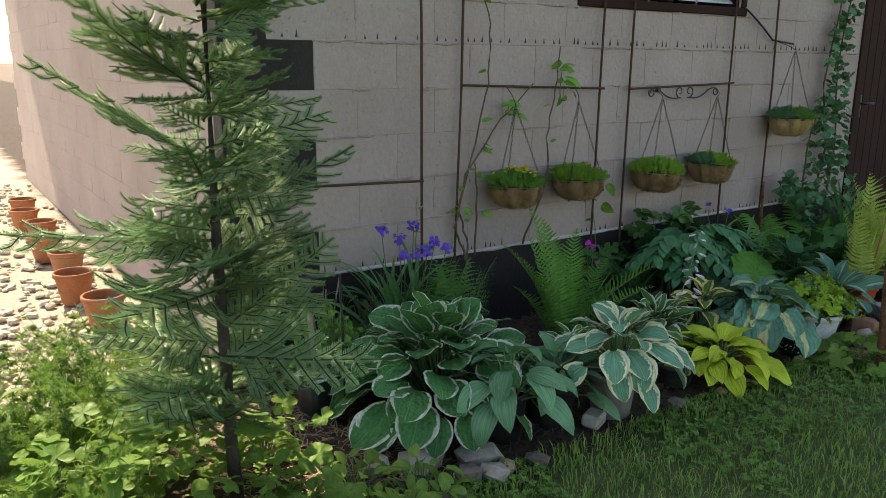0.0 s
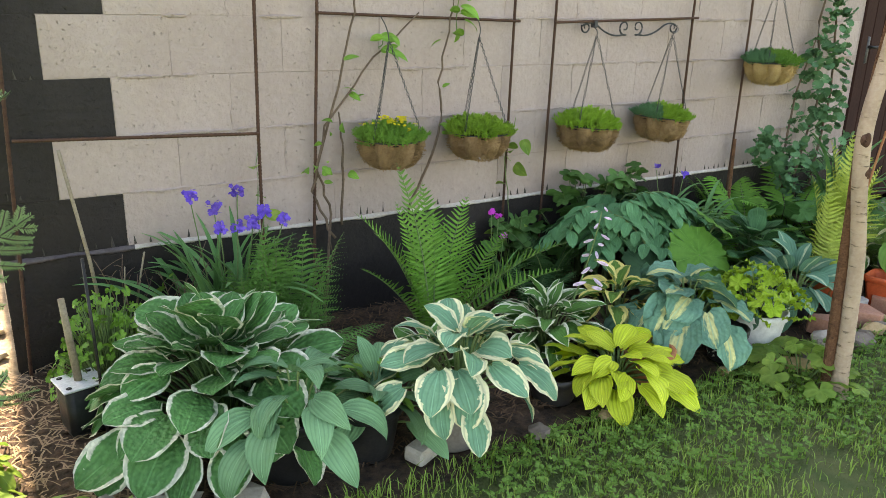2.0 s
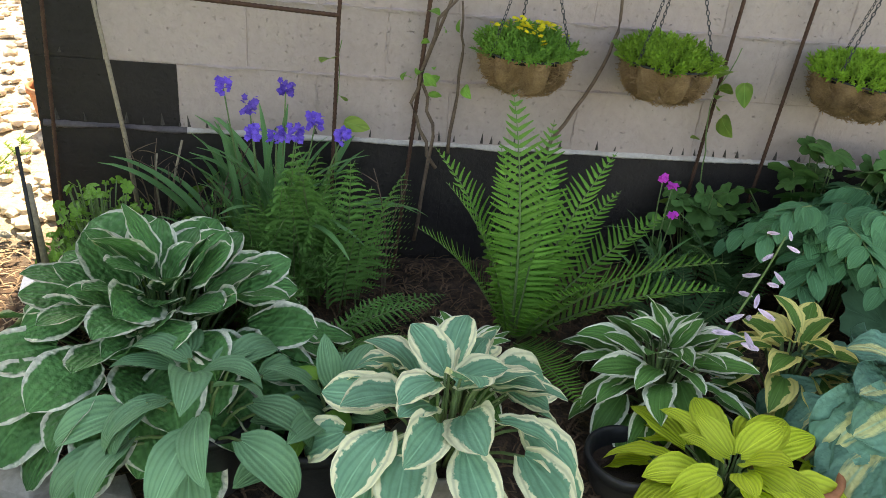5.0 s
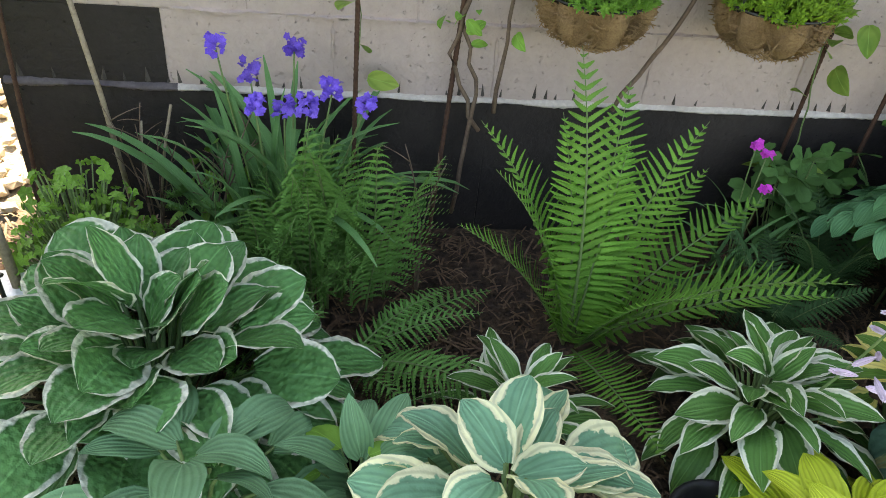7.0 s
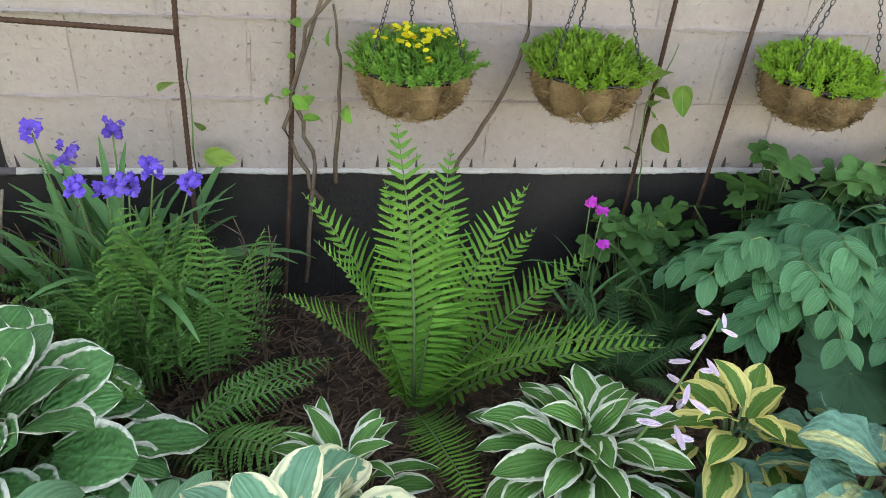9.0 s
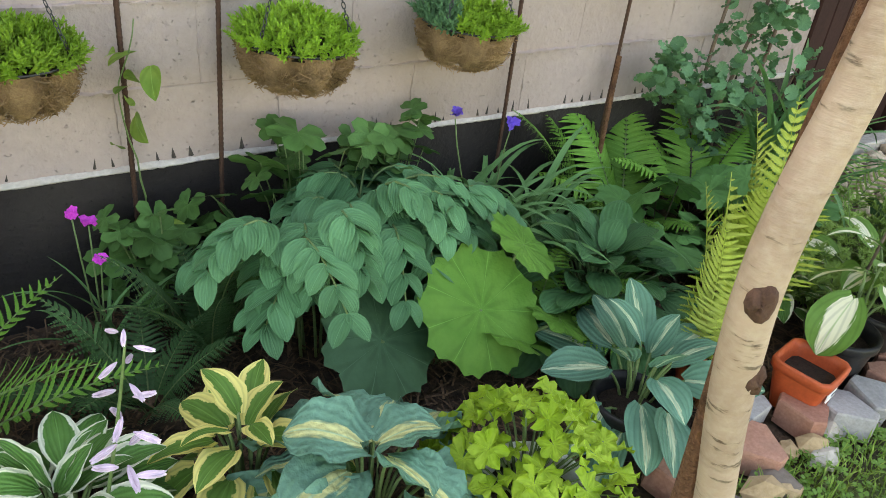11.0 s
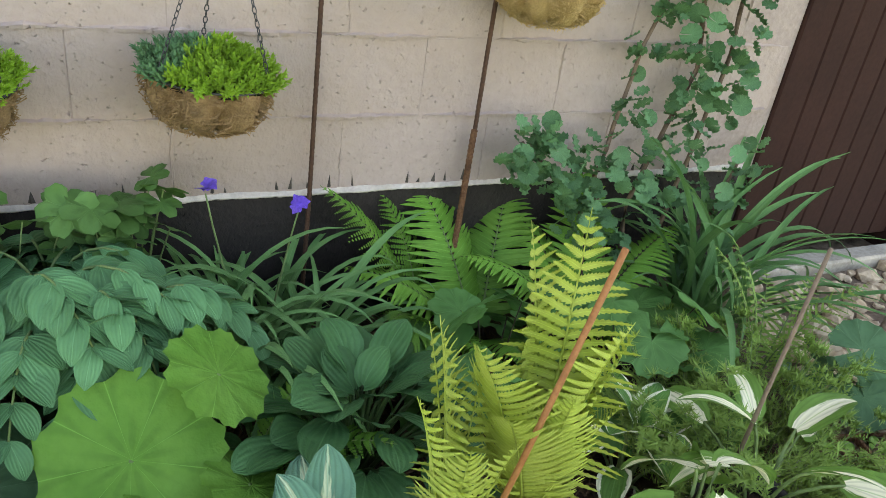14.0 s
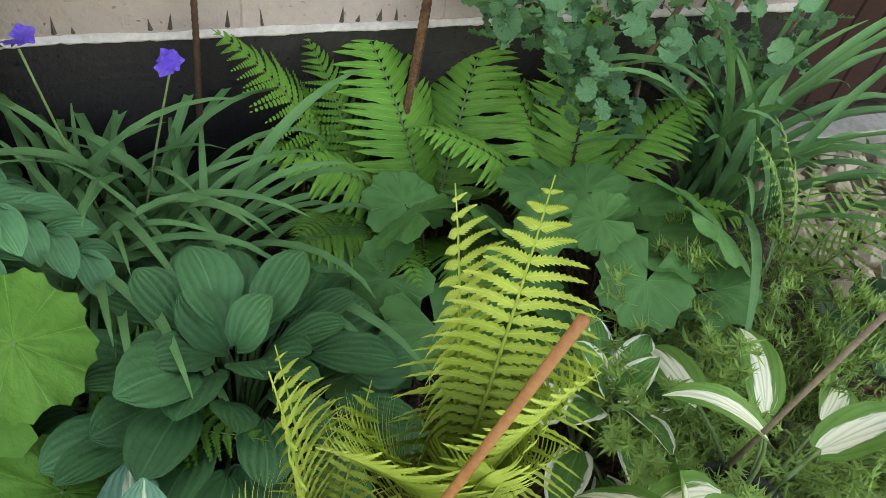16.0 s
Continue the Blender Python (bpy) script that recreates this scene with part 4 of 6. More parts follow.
# ---- pots ----
def pot(label, x, y, r0, r1, h, mtl, name="flower_pot", z=0.0, square=0.0, rim=0.012, rz=0, tilt=0, soil=True, group=""):
    ob = thing(name, label, "pot", pose(x, y, z, tilt, 0, rz), group)
    g = Geo()
    n = 28
    lathe(g, [(0.003, 0.004), (r0 * 0.95, 0.0), (r0, 0.006), (r1 * 0.97, h - 0.03), (r1 * 0.975, h - 0.028), (r1 + rim * 0.5, h - 0.026), (r1 + rim * 0.6, h - 0.004), (r1 + rim * 0.3, h), (r1 - 0.004, h), (r1 - 0.008, h - 0.02), (r0 - 0.004, 0.02)], n, 0, square)
    part("body", g.mesh("pot_body", mtl), ob)
    if soil:
        g = Geo()
        vs = [(0, 0, h - 0.035)]
        m_ = 18
        for k in range(m_):
            a = 2 * math.pi * k / m_
            s = (1 - square) + square / max(abs(math.cos(a)), abs(math.sin(a))) if square else 1
            vs.append(((r1 - 0.01) * s * math.cos(a), (r1 - 0.01) * s * math.sin(a), h - 0.045))
        g.add(vs, [(0, 1 + k, 1 + (k + 1) % m_) for k in range(m_)])
        part("soil", g.mesh("pot_soil", M_SOIL), ob)
    return ob


pot("black plastic nursery pot on the bed edge", 0.62, -1.0, 0.085, 0.105, 0.19, M_BLACKP)
pot("black plastic nursery pot with a young seedling", 0.85, -1.02, 0.075, 0.1, 0.17, M_BLACKP)
pot("weathered grey-brown flower pot", 1.1, -1.09, 0.075, 0.095, 0.18, M_GREYPOT)
pot("black plastic pot in shadow", 1.54, -1.03, 0.07, 0.09, 0.1, M_BLACKP)
pot("plain terracotta clay flower pot", 1.89, -1.1, 0.065, 0.09, 0.14, M_TERRA, "clay_pot", rim=0.018)
pot("dark brown plastic pot", 2.1, -1.0, 0.07, 0.09, 0.16, M_BLACKP)
pot("white plastic bucket pot", 2.48, -1.1, 0.08, 0.105, 0.17, M_WHITE, "white_pot")
ob = pot("small black and white speckled pot", 2.31, -1.1, 0.06, 0.075, 0.13, M_BLACKP, "speckled_pot")
g, rng = Geo(), random.Random(8)
for _ in range(90):
    a, h = rng.uniform(0, 6.28), rng.uniform(0.01, 0.095)
    r = 0.0615 + 0.013 * h / 0.13
    w = rng.uniform(0.003, 0.007)
    c = Vector((r * math.cos(a), r * math.sin(a), h))
    tg = Vector((-math.sin(a), math.cos(a), 0)) * w
    g.add([c - tg, c + tg + Vector((0, 0, w)), c + Vector((0, 0, 2 * w))], [(0, 1, 2)])
part("speckles", g.mesh("pot_speckles", M_WHITE), ob, None, "white irregular speckles")
pot("black plastic pot half hidden by leaves", 2.86, -0.98, 0.07, 0.09, 0.14, M_BLACKP)
for k, (px, py, rz_) in enumerate(((3.37, -1.09, 45 + 12), (3.19, -0.93, 45 - 8))):
    ob = pot("square orange plastic pot with a white label" if k == 0 else "square orange plastic pot behind leaves", px, py, 0.05, 0.072, 0.15, M_ORANGE, "orange_pot", 0.0, 0.9, 0.01, rz_ - 45)
    if k == 0:
        g = Geo()
        box(g, -0.026, 0.026, -0.0715, -0.068, 0.075, 0.104)
        lab = part("label_sticker", g.mesh("pot_label", M_LABEL, False), ob, pose(0, 0, 0, 0, 0, 0), "white printed sticker")
        g = Geo()
        box(g, -0.004, 0.02, -0.0725, -0.0718, 0.086, 0.093)
        part("print", g.mesh("label_print", M_INK, False), lab)
pot("black plastic pot on pavers", 3.55, -1.05, 0.07, 0.09, 0.16, M_BLACKP, z=0.01)
pot("tilted black plastic pot on pavers", 3.74, -1.02, 0.075, 0.1, 0.17, M_BLACKP, z=0.012, tilt=4)

# black post shoe with steel plate and stake
ob = thing("post_shoe", "black plastic post shoe with a steel plate", "post base", pose(0.15, -0.48, 0, 0, 0, 12))
g = Geo()
lathe(g, [(0.003, 0), (0.05, 0), (0.052, 0.01), (0.056, 0.15), (0.05, 0.152)], 24, 0, 0.85)
part("body", g.mesh("shoe_body", M_BLACKP), ob)
g = Geo()
box(g, -0.062, 0.062, -0.062, 0.062, 0.153, 0.16, 0.002)
plate = part("plate", g.mesh("shoe_plate", M_GALV, False), ob, None, "grey steel plate")
for sx in (-1, 1):
    for sy in (-1, 1):
        g = Geo()
        lathe(g, [(0.009, 0.1605), (0.008, 0.1625), (0.002, 0.163)], 10)
        part("hole_plug", g.mesh("shoe_plug", M_BLACKP), plate, pose(sx * 0.042, sy * 0.042, 0))
g = Geo()
tube(g, [(0, 0, 0.15), (-0.008, 0.01, 0.3), (-0.014, 0.015, 0.42)], 0.012, 0.01, 8)
part("stake", g.mesh("shoe_stake", M_STICK), ob, None, "weathered wooden stake")


def stick(label, pts, r, mtl, name="garden_stick", r1=None):
    ob = thing(name, label, "stick", None, "sticks and canes in the bed")
    g = Geo()
    tube(g, pts, r, r1 or r * 0.85, 8)
    part("rod", g.mesh(name, mtl), ob)
    return ob


stick("thin black metal rod", [(0.2, -0.62, -0.05), (0.195, -0.62, 0.3), (0.19, -0.615, 0.58)], 0.005, M_BLACKP)
stick("pale leaning bamboo cane", [(0.3, -0.1, -0.05), (0.26, -0.08, 0.4), (0.21, -0.06, 0.78)], 0.007, M_STICK)
stick("thin dry branched twig", bez((0.36, -0.14, 0), (0.37, -0.14, 0.2), (0.43, -0.13, 0.42), 5), 0.004, M_STICK)
stick("thin dry crooked twig", bez((0.38, -0.16, 0.12), (0.34, -0.15, 0.25), (0.36, -0.14, 0.38), 5), 0.003, M_STICK)
def dry_shrub(x, y, seed):
    """Bare branching twigs left from last year."""
    rng = random.Random(seed)
    ob = thing("dry_twigs", "bare grey-brown branching twigs by the plinth", "twigs", pose(x, y, 0), "dry twigs by the plinth")
    for _ in range(5):
        g = Geo()
        top = Vector((rng.uniform(-0.12, 0.14), rng.uniform(-0.05, 0.04), rng.uniform(0.28, 0.46)))
        pts = bez((0, 0, -0.02), (top.x * 0.2 + rng.uniform(-0.03, 0.03), top.y * 0.3, top.z * 0.6), top, 8)
        tube(g, pts, 0.0032, 0.0012, 5)
        for j in (3, 4, 5, 6, 7):
            d = Vector((rng.uniform(-1, 1), rng.uniform(-0.5, 0.5), rng.uniform(0.2, 1))).normalized() * rng.uniform(0.03, 0.085)
            tube(g, bez(pts[j], pts[j] + d * 0.5 + Vector((0, 0, 0.008)), pts[j] + d, 4), 0.0016, 0.0008, 4)
        part("twig", g.mesh("dry_twig", M_VINE), ob)


dry_shrub(0.36, -0.16, 301)
dry_shrub(0.5, -0.2, 302)
dry_shrub(1.02, -0.3, 303)
stick("reddish brown cane leaning through the golden fern", [(3.12, -0.98, 0.0), (3.2, -1.0, 0.4), (3.285, -1.005, 0.785)], 0.0058, M_REDSTICK)
stick("weathered thin brown stake", [(3.79, -0.93, 0.0), (3.73, -0.985, 0.73)], 0.0046, M_WOODD)
stick("short broad wooden stake in rubble", [(4.72, -0.55, -0.02), (4.78, -0.56, 0.2)], 0.018, M_WOODD, "short_stake")


# ---- fruit tree trunk and second brown stem ----
def trunk(name, label, pts, r0, r1, mtl, knots=()):
    ob = thing(name, label, "tree")
    g = Geo()
    P = [Vector(p) for p in pts]
    smooth_ = []
    for i in range(len(P) - 1):
        a, b, c, d = P[max(i - 1, 0)], P[i], P[i + 1], P[min(i + 2, len(P) - 1)]
        for s in (j / 8 for j in range(8)):
            smooth_.append(0.5 * ((2 * b) + (c - a) * s + (2 * a - 5 * b + 4 * c - d) * s * s + (3 * b - a - 3 * c + d) * s ** 3))
    smooth_.append(P[-1])
    n, m_ = len(smooth_), 18
    vs, fs = [], []
    for i, p in enumerate(smooth_):
        f = i / (n - 1)
        for k in range(m_):
            a = 2 * math.pi * k / m_
            r = (r0 + (r1 - r0) * f + 0.02 * max(0, 0.06 - f) / 0.06) * (1 + 0.07 * noise.noise((math.cos(a) * 1.5, math.sin(a) * 1.5, p.z * 6)) + 0.02 * noise.noise((a * 3, p.z * 40, 2)))
            vs.append(p + Vector((r * math.cos(a), r * math.sin(a), 0)))
    for i in range(n - 1):
        fs += [(i * m_ + k, i * m_ + (k + 1) % m_, (i + 1) * m_ + (k + 1) % m_, (i + 1) * m_ + k) for k in range(m_)]
    g.add(vs, fs)
    part("trunk", g.mesh(name + "_trunk", mtl), ob)
    rng = random.Random(3)
    for kx, ky, kz, az, s in knots:
        g = Geo()
        lathe(g, [(0.036 * s, -0.014), (0.032 * s, -0.002), (0.024 * s, 0.004), (0.012 * s, 0.0055), (0.0005, 0.006)], 14, 0, 0, 0.003)
        part("knot", g.mesh("trunk_knot", M_SCAR), ob, pose(kx, ky, kz, 0, 0, az) @ pose(0, 0, 0, 0, 90, 0) @ Matrix.Diagonal((1.6, 1, 1, 1)), "dark healed branch scar")
    return ob


trunk("fruit_tree", "pale peeling young tree trunk with dark knots", [(2.45, -1.485, -0.1), (2.435, -1.48, 0.22), (2.41, -1.475, 0.5), (2.358, -1.468, 0.74), (2.338, -1.465, 0.88), (2.342, -1.465, 0.99), (2.366, -1.465, 1.1), (2.38, -1.467, 1.2), (2.42, -1.475, 1.5), (2.47, -1.49, 2.2), (2.5, -1.5, 3.4)], 0.0255, 0.021, M_BARK, [(2.32, -1.482, 0.895, 222, 0.46), (2.352, -1.489, 0.79, 258, 0.4)])
trunk("rough_stem", "rust-brown rough stem beside the pale trunk", [(2.44, -1.445, -0.1), (2.42, -1.44, 0.22), (2.396, -1.43, 0.74), (2.39, -1.43, 0.9), (2.398, -1.43, 1.03), (2.408, -1.43, 1.14), (2.44, -1.44, 1.5), (2.49, -1.45, 2.2), (2.52, -1.46, 3.4)], 0.019, 0.016, M_RUST)


# ---- fir at the corner ----
def fir_branch(L, seed):
    g, rng = Geo(), random.Random(seed)

    def twig(a, b, r, w, step):
        a, b = Vector(a), Vector(b)
        tube(g, [a, a.lerp(b, 0.5) + Vector((0, 0, -0.01)), b], r, r * 0.4, 4, 1)
        d = (b - a).normalized()
        side = d.cross(Vector((0, 0, 1))).normalized()
        n = int((b - a).length / step)
        for i in range(n):
            f = (i + 0.3) / n
            p = a.lerp(b, f) + Vector((0, 0, -0.01 * math.sin(math.pi * f)))
            ln = w * (1 - 0.4 * f ** 3) * rng.uniform(0.8, 1.15)
            for s in (-1, 1, -0.75, 0.75):
                o = (side * s + d * rng.uniform(0.45, 0.8) + Vector((0, 0, 0.45 if abs(s) < 1 else rng.uniform(-0.1, 0.15)))).normalized() * ln
                t = d * 0.0019
                g.add([p - t, p + t, p + o * 0.7 + t * 0.8, p + o, p + o * 0.7 - t * 0.8], [(0, 1, 2, 3, 4)], [(0, 0.2, 0), (0.5, 0.2, 0), (0.5, 0.7, 0), (0.5, 1, 0), (0, 0.7, 0)])

    tip = (L, 0, 0.06 * L)
    twig((0, 0, 0), tip, 0.0045, 0.02, 0.005)
    k = int(L / 0.045)
    for i in range(1, k):
        f = i / k
        for s in (-1, 1):
            ln = (L * 0.4 * (1 - f) ** 0.75 + 0.03) * rng.uniform(0.7, 1.15)
            b = Vector((L * f, 0, 0.06 * L * f))
            e = b + Vector((ln * 0.72, s * ln * 0.7, rng.uniform(-0.02, 0.02)))
            twig(b, e, 0.0025, 0.018, 0.0055)
            if ln > 0.14:
                for q in (0.35, 0.65):
                    for s2 in (-1, 1):
                        c = b.lerp(e, q)
                        twig(c, c + Vector((0.05, s * 0.035 + s2 * 0.045, rng.uniform(-0.012, 0.012))), 0.0018, 0.015, 0.006)
    return g


FIR = (-0.335, -0.93)
rng = random.Random(12)
ob = thing("fir_tree", "young green fir tree with open layered branches", "tree", pose(FIR[0], FIR[1], 0))
g = Geo()
tube(g, [(0.01, 0, -0.05), (0, 0, 0.2), (-0.005, 0.005, 0.8), (0.0, 0.0, 1.6), (0.0, 0, 2.3)], 0.023, 0.008, 10)
part("trunk", g.mesh("fir_trunk", M_TRUNK), ob)
BR = [fir_branch(L, 20 + i).mesh("fir_branch", [L_NEEDLE, M_TRUNK]) for i, L in enumerate((0.4, 0.5, 0.44, 0.34))]
z, i = 0.36, 0
while z < 2.15:
    for k in range(9):
        az = i * 37 + 40 * k + rng.uniform(-20, 20)
        s = (1.2 - 0.5 * (z - 0.36) / 1.7) * rng.uniform(0.4, 1.02)
        part("branch", BR[(i + k) % 4], ob, pose(-0.02, 0, z + rng.uniform(-0.07, 0.07), 0, 0, az) @ pose(0, 0, 0, rng.uniform(-40, 40), -rng.uniform(-6, 36), 0) @ Matrix.Scale(s, 4))
    z += 0.135
    i += 1

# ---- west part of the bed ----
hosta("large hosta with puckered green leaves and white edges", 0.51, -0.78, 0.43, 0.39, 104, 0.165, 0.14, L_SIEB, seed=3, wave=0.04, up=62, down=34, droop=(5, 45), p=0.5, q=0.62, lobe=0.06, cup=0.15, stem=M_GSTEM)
hosta("grey-green hosta with drooping pointed leaves in a pot", 0.63, -1.04, 0.3, 0.21, 26, 0.16, 0.078, L_GREY, z=0.13, seed=5, p=0.5, q=0.85, droop=(50, 100), up=45, down=20)
leafy("seedling", "young seedling with yellowish round leaves", 0.88, -1.0, 12, 0.1, 0.12, lambda s: blade(0.08, 0.06, 0.45, 0.7, 30, 0.2, seed=s), L_SHRUB, 6, z=0.15)
hosta("slim green hosta behind the pots", 0.9, -1.0, 0.24, 0.2, 24, 0.14, 0.075, L_GREY, z=0.05, seed=8, p=0.5, q=0.85, droop=(30, 70))
hosta("blue-green hosta with broad cream leaf edges", 1.11, -1.11, 0.32, 0.22, 42, 0.14, 0.104, L_PAT, z=0.16, seed=11, up=55, down=42, droop=(10, 60), p=0.48, q=0.62, wave=0.05)
hosta("chartreuse hosta with glowing yellow-green leaves", 1.74, -1.11, 0.29, 0.12, 46, 0.145, 0.09, L_LIME, z=0.055, seed=13, up=45, down=28, droop=(20, 60), p=0.5, q=0.75, wave=0.05)
hosta("small hosta with wavy white-edged leaves", 1.7, -0.78, 0.27, 0.24, 58, 0.145, 0.068, L_VAR, seed=15, p=0.55, q=0.8, wave=0.06, up=60, down=25)
hosta("small hosta with broad yellow leaf edges", 2.02, -0.8, 0.21, 0.24, 24, 0.12, 0.075, L_YVAR, z=0.03, seed=17, up=60, down=35, wave=0.05)
hosta("narrow dark hosta behind the cream one", 1.2, -0.78, 0.2, 0.19, 26, 0.13, 0.052, L_VAR, seed=18, p=0.55, q=0.85, wave=0.05)
hosta("blue puckered hosta with yellow leaf hearts", 2.18, -1.0, 0.32, 0.25, 26, 0.155, 0.16, L_BLUE, z=0.07, seed=19, p=0.4, q=0.5, cup=0.3, up=25, down=45, droop=(15, 60), lobe=0.2, wave=0.1)
hosta("blue-green hosta with cream centre streaks", 2.91, -0.95, 0.28, 0.22, 22, 0.155, 0.098, L_STRIPE, z=0.03, seed=21, p=0.5, q=0.68, up=70, down=30, droop=(10, 50))
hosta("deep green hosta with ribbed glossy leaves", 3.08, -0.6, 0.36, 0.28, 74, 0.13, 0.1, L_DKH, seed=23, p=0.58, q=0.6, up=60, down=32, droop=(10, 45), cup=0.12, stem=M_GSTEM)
hosta("hosta with white leaf centres in a black pot", 3.56, -1.06, 0.2, 0.2, 6, 0.165, 0.115, L_WHC, z=0.19, seed=25, up=5, down=55, droop=(20, 60), p=0.5, q=0.6)
hosta("arching hosta with cream leaf centres in a black pot", 3.8, -1.0, 0.34, 0.22, 9, 0.19, 0.085, L_WHC, z=0.12, seed=27, up=50, down=0, droop=(30, 70))
hosta("low white-edged hosta under the fennel", 3.66, -0.78, 0.22, 0.2, 18, 0.14, 0.08, L_VAR, seed=29)

# hosta bloom
ob = thing("hosta_flower_stalk", "hosta flower stalk with pale lilac bells", "flower", pose(1.8, -0.88, 0.0))
g = Geo()
tube(g, bez((-0.05, 0.1, 0.05), (0.0, 0.0, 0.4), (0.03, 0.0, 0.58), 8), 0.004, 0.002, 6)
part("stalk", g.mesh("bloom_stalk", M_STEM), ob)
rng = random.Random(31)
for i in range(16):
    g = Geo()
    for j in range(5):
        g.join(blade(0.048, 0.013, 0.6, 0.5, -35, 0.4, 0, 0, 1, 5, seed=j), pose(0, 0, 0, 0, 0, 72 * j) @ pose(0, 0, 0, 0, -78, 0))
    f = i / 15
    part("bell", g.mesh("bloom_bell", L_PALE), ob, pose(0.0 + 0.03 * f, 0, 0.3 + 0.3 * f, 0, 0, i * 137) @ pose(0.012, 0, 0, 0, 110, 0) @ Matrix.Scale(1.1 - 0.5 * f, 4))

# ---- ferns ----
rng = random.Random(41)
fern("tall shuttlecock fern with bright arching fronds", 1.38, -0.5, 0.02, 0.7, 0.125, [(100, 84, 1.0), (150, 76, 0.85), (178, 64, 0.66), (70, 78, 0.9), (40, 70, 0.86), (-28, 56, 0.92), (-5, 36, 0.86), (-80, 25, 0.6), (120, 82, 0.8), (30, 66, 0.75), (165, 78, 0.74), (60, 82, 0.72), (15, 52, 0.8), (-40, 66, 0.6)], L_FERN, 29, 32, 10, 0.3, seed=41, thin=0.8, power=0.8, base=0.06, droop=-18)
fern("soft drooping fern below the spiderwort", 0.8, -0.36, 0.03, 0.56, 0.125, fan(24, 80, 96, rng, 0.6, 1.0, -150, -30), L_FERND, 18, 28, 7, 0.6, seed=42, thin=0.62, droop=48, sparse=0.04, leaflets=12, spread=(0.15, 0.06))
fern("low spreading fern over the mulch", 0.84, -0.58, 0.05, 0.36, 0.075, fan(8, 12, 40, rng, 0.8, 1.1, -60, 60), L_FERND, 18, 40, 6, 0.5, seed=43, thin=0.5, leaflets=9, spread=(0.06, 0.05))
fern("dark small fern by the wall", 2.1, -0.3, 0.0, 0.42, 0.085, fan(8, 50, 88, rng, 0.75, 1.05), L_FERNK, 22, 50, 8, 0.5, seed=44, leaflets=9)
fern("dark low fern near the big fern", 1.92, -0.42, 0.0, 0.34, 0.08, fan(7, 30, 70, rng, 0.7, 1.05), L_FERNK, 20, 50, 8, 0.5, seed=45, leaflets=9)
fern("golden lady fern in an orange pot", 3.335, -0.88, 0.12, 0.65, 0.135, [(70, 90, 0.97), (120, 86, 0.92), (200, 70, 0.88), (215, 67, 0.74), (-60, 86, 0.78), (-20, 84, 0.7), (185, 72, 0.7), (-110, 82, 0.62), (-40, 78, 0.52), (240, 76, 0.56), (100, 84, 0.74), (20, 84, 0.62)], L_GOLD, 27, 14, 11, 0.42, seed=46, thin=1.1, power=0.72, base=0.08, stalk=L_GOLD, droop=-32)
fern("smaller golden lady fern beside the tall one", 3.14, -0.93, 0.1, 0.54, 0.1, [(160, 88, 1.0), (200, 82, 0.85), (60, 86, 0.8), (-60, 82, 0.7), (-120, 80, 0.75), (110, 84, 0.9)], L_GOLD, 21, 14, 11, 0.42, seed=52, thin=0.92, power=0.72, base=0.08, stalk=L_GOLD, droop=-30)
fern("green fern against the wall", 3.42, -0.16, 0.02, 0.52, 0.12, [(160, 72, 1.0), (120, 80, 0.8), (-130, 55, 0.8), (-90, 45, 0.75)], L_FERN, 24, 45, 9, 0.5, seed=47, leaflets=10)
fern("green fern with stiff fronds near the rusty bar", 3.56, -0.22, 0.02, 0.54, 0.14, [(120, 68, 0.95), (170, 50, 0.85), (60, 62, 0.95), (-160, 38, 0.75), (-100, 45, 0.7)], L_FERN, 24, 50, 4, 0.15, seed=48, thin=1.3)
fern("green fern with dark stems beside the climber", 3.86, -0.26, 0.02, 0.56, 0.14, [(70, 72, 1.0), (110, 60, 0.85), (20, 50, 0.85), (-20, 35, 0.8), (-60, 45, 0.7), (160, 55, 0.8)], L_FERN, 24, 50, 4, 0.15, seed=49, thin=1.3, stalk=M_DSTEM)
fern("small fern tucked under big leaves", 2.86, -0.62, 0.12, 0.3, 0.07, [(-30, 45, 1.0), (-80, 30, 0.9), (40, 60, 0.8)], L_FERN, 16, 60, 8, 0.45, seed=50, leaflets=8)
fern("pale feathery fern by the gravel", 4.28, -0.55, 0.0, 0.48, 0.1, fan(8, 45, 85, rng, 0.7, 1.0), L_FEATH, 18, 45, 8, 0.75, seed=51, thin=0.5, sparse=0.1, leaflets=10)

# ---- spiderworts, daylily ----
ob = strap_clump("spiderwort", "spiderwort with strap leaves and purple flowers", 0.69, -0.2, 92, 0.53, 0.029, L_STRAP, 61, 0.13, (60, 100), (8, 130))
for i, (fx, fy, fz) in enumerate(((-0.12, -0.05, 0.63), (-0.05, -0.08, 0.59), (0.07, -0.11, 0.53), (-0.04, -0.1, 0.52), (0.12, -0.09, 0.56), (0.02, -0.1, 0.52), (0.19, -0.08, 0.52), (0.04, -0.05, 0.63))):
    flowerhead(ob, fx, fy, fz, L_PURPLE, 70 + i, 0.0095, 26, 0.019)
    g = Geo()
    tube(g, bez((fx * 0.3, fy * 0.3, 0.05), (fx * 0.7, fy, 0.35), (fx, fy, fz - 0.01), 5), 0.003, 0.002, 5)
    part("flower_stem", g.mesh("spiderwort_stem", M_STEM), ob)
ob = strap_clump("spiderwort", "spiderwort with long arching leaves by the wall", 2.95, -0.26, 185, 0.52, 0.022, L_STRAP, 62, 0.17, (56, 92), (70, 140))
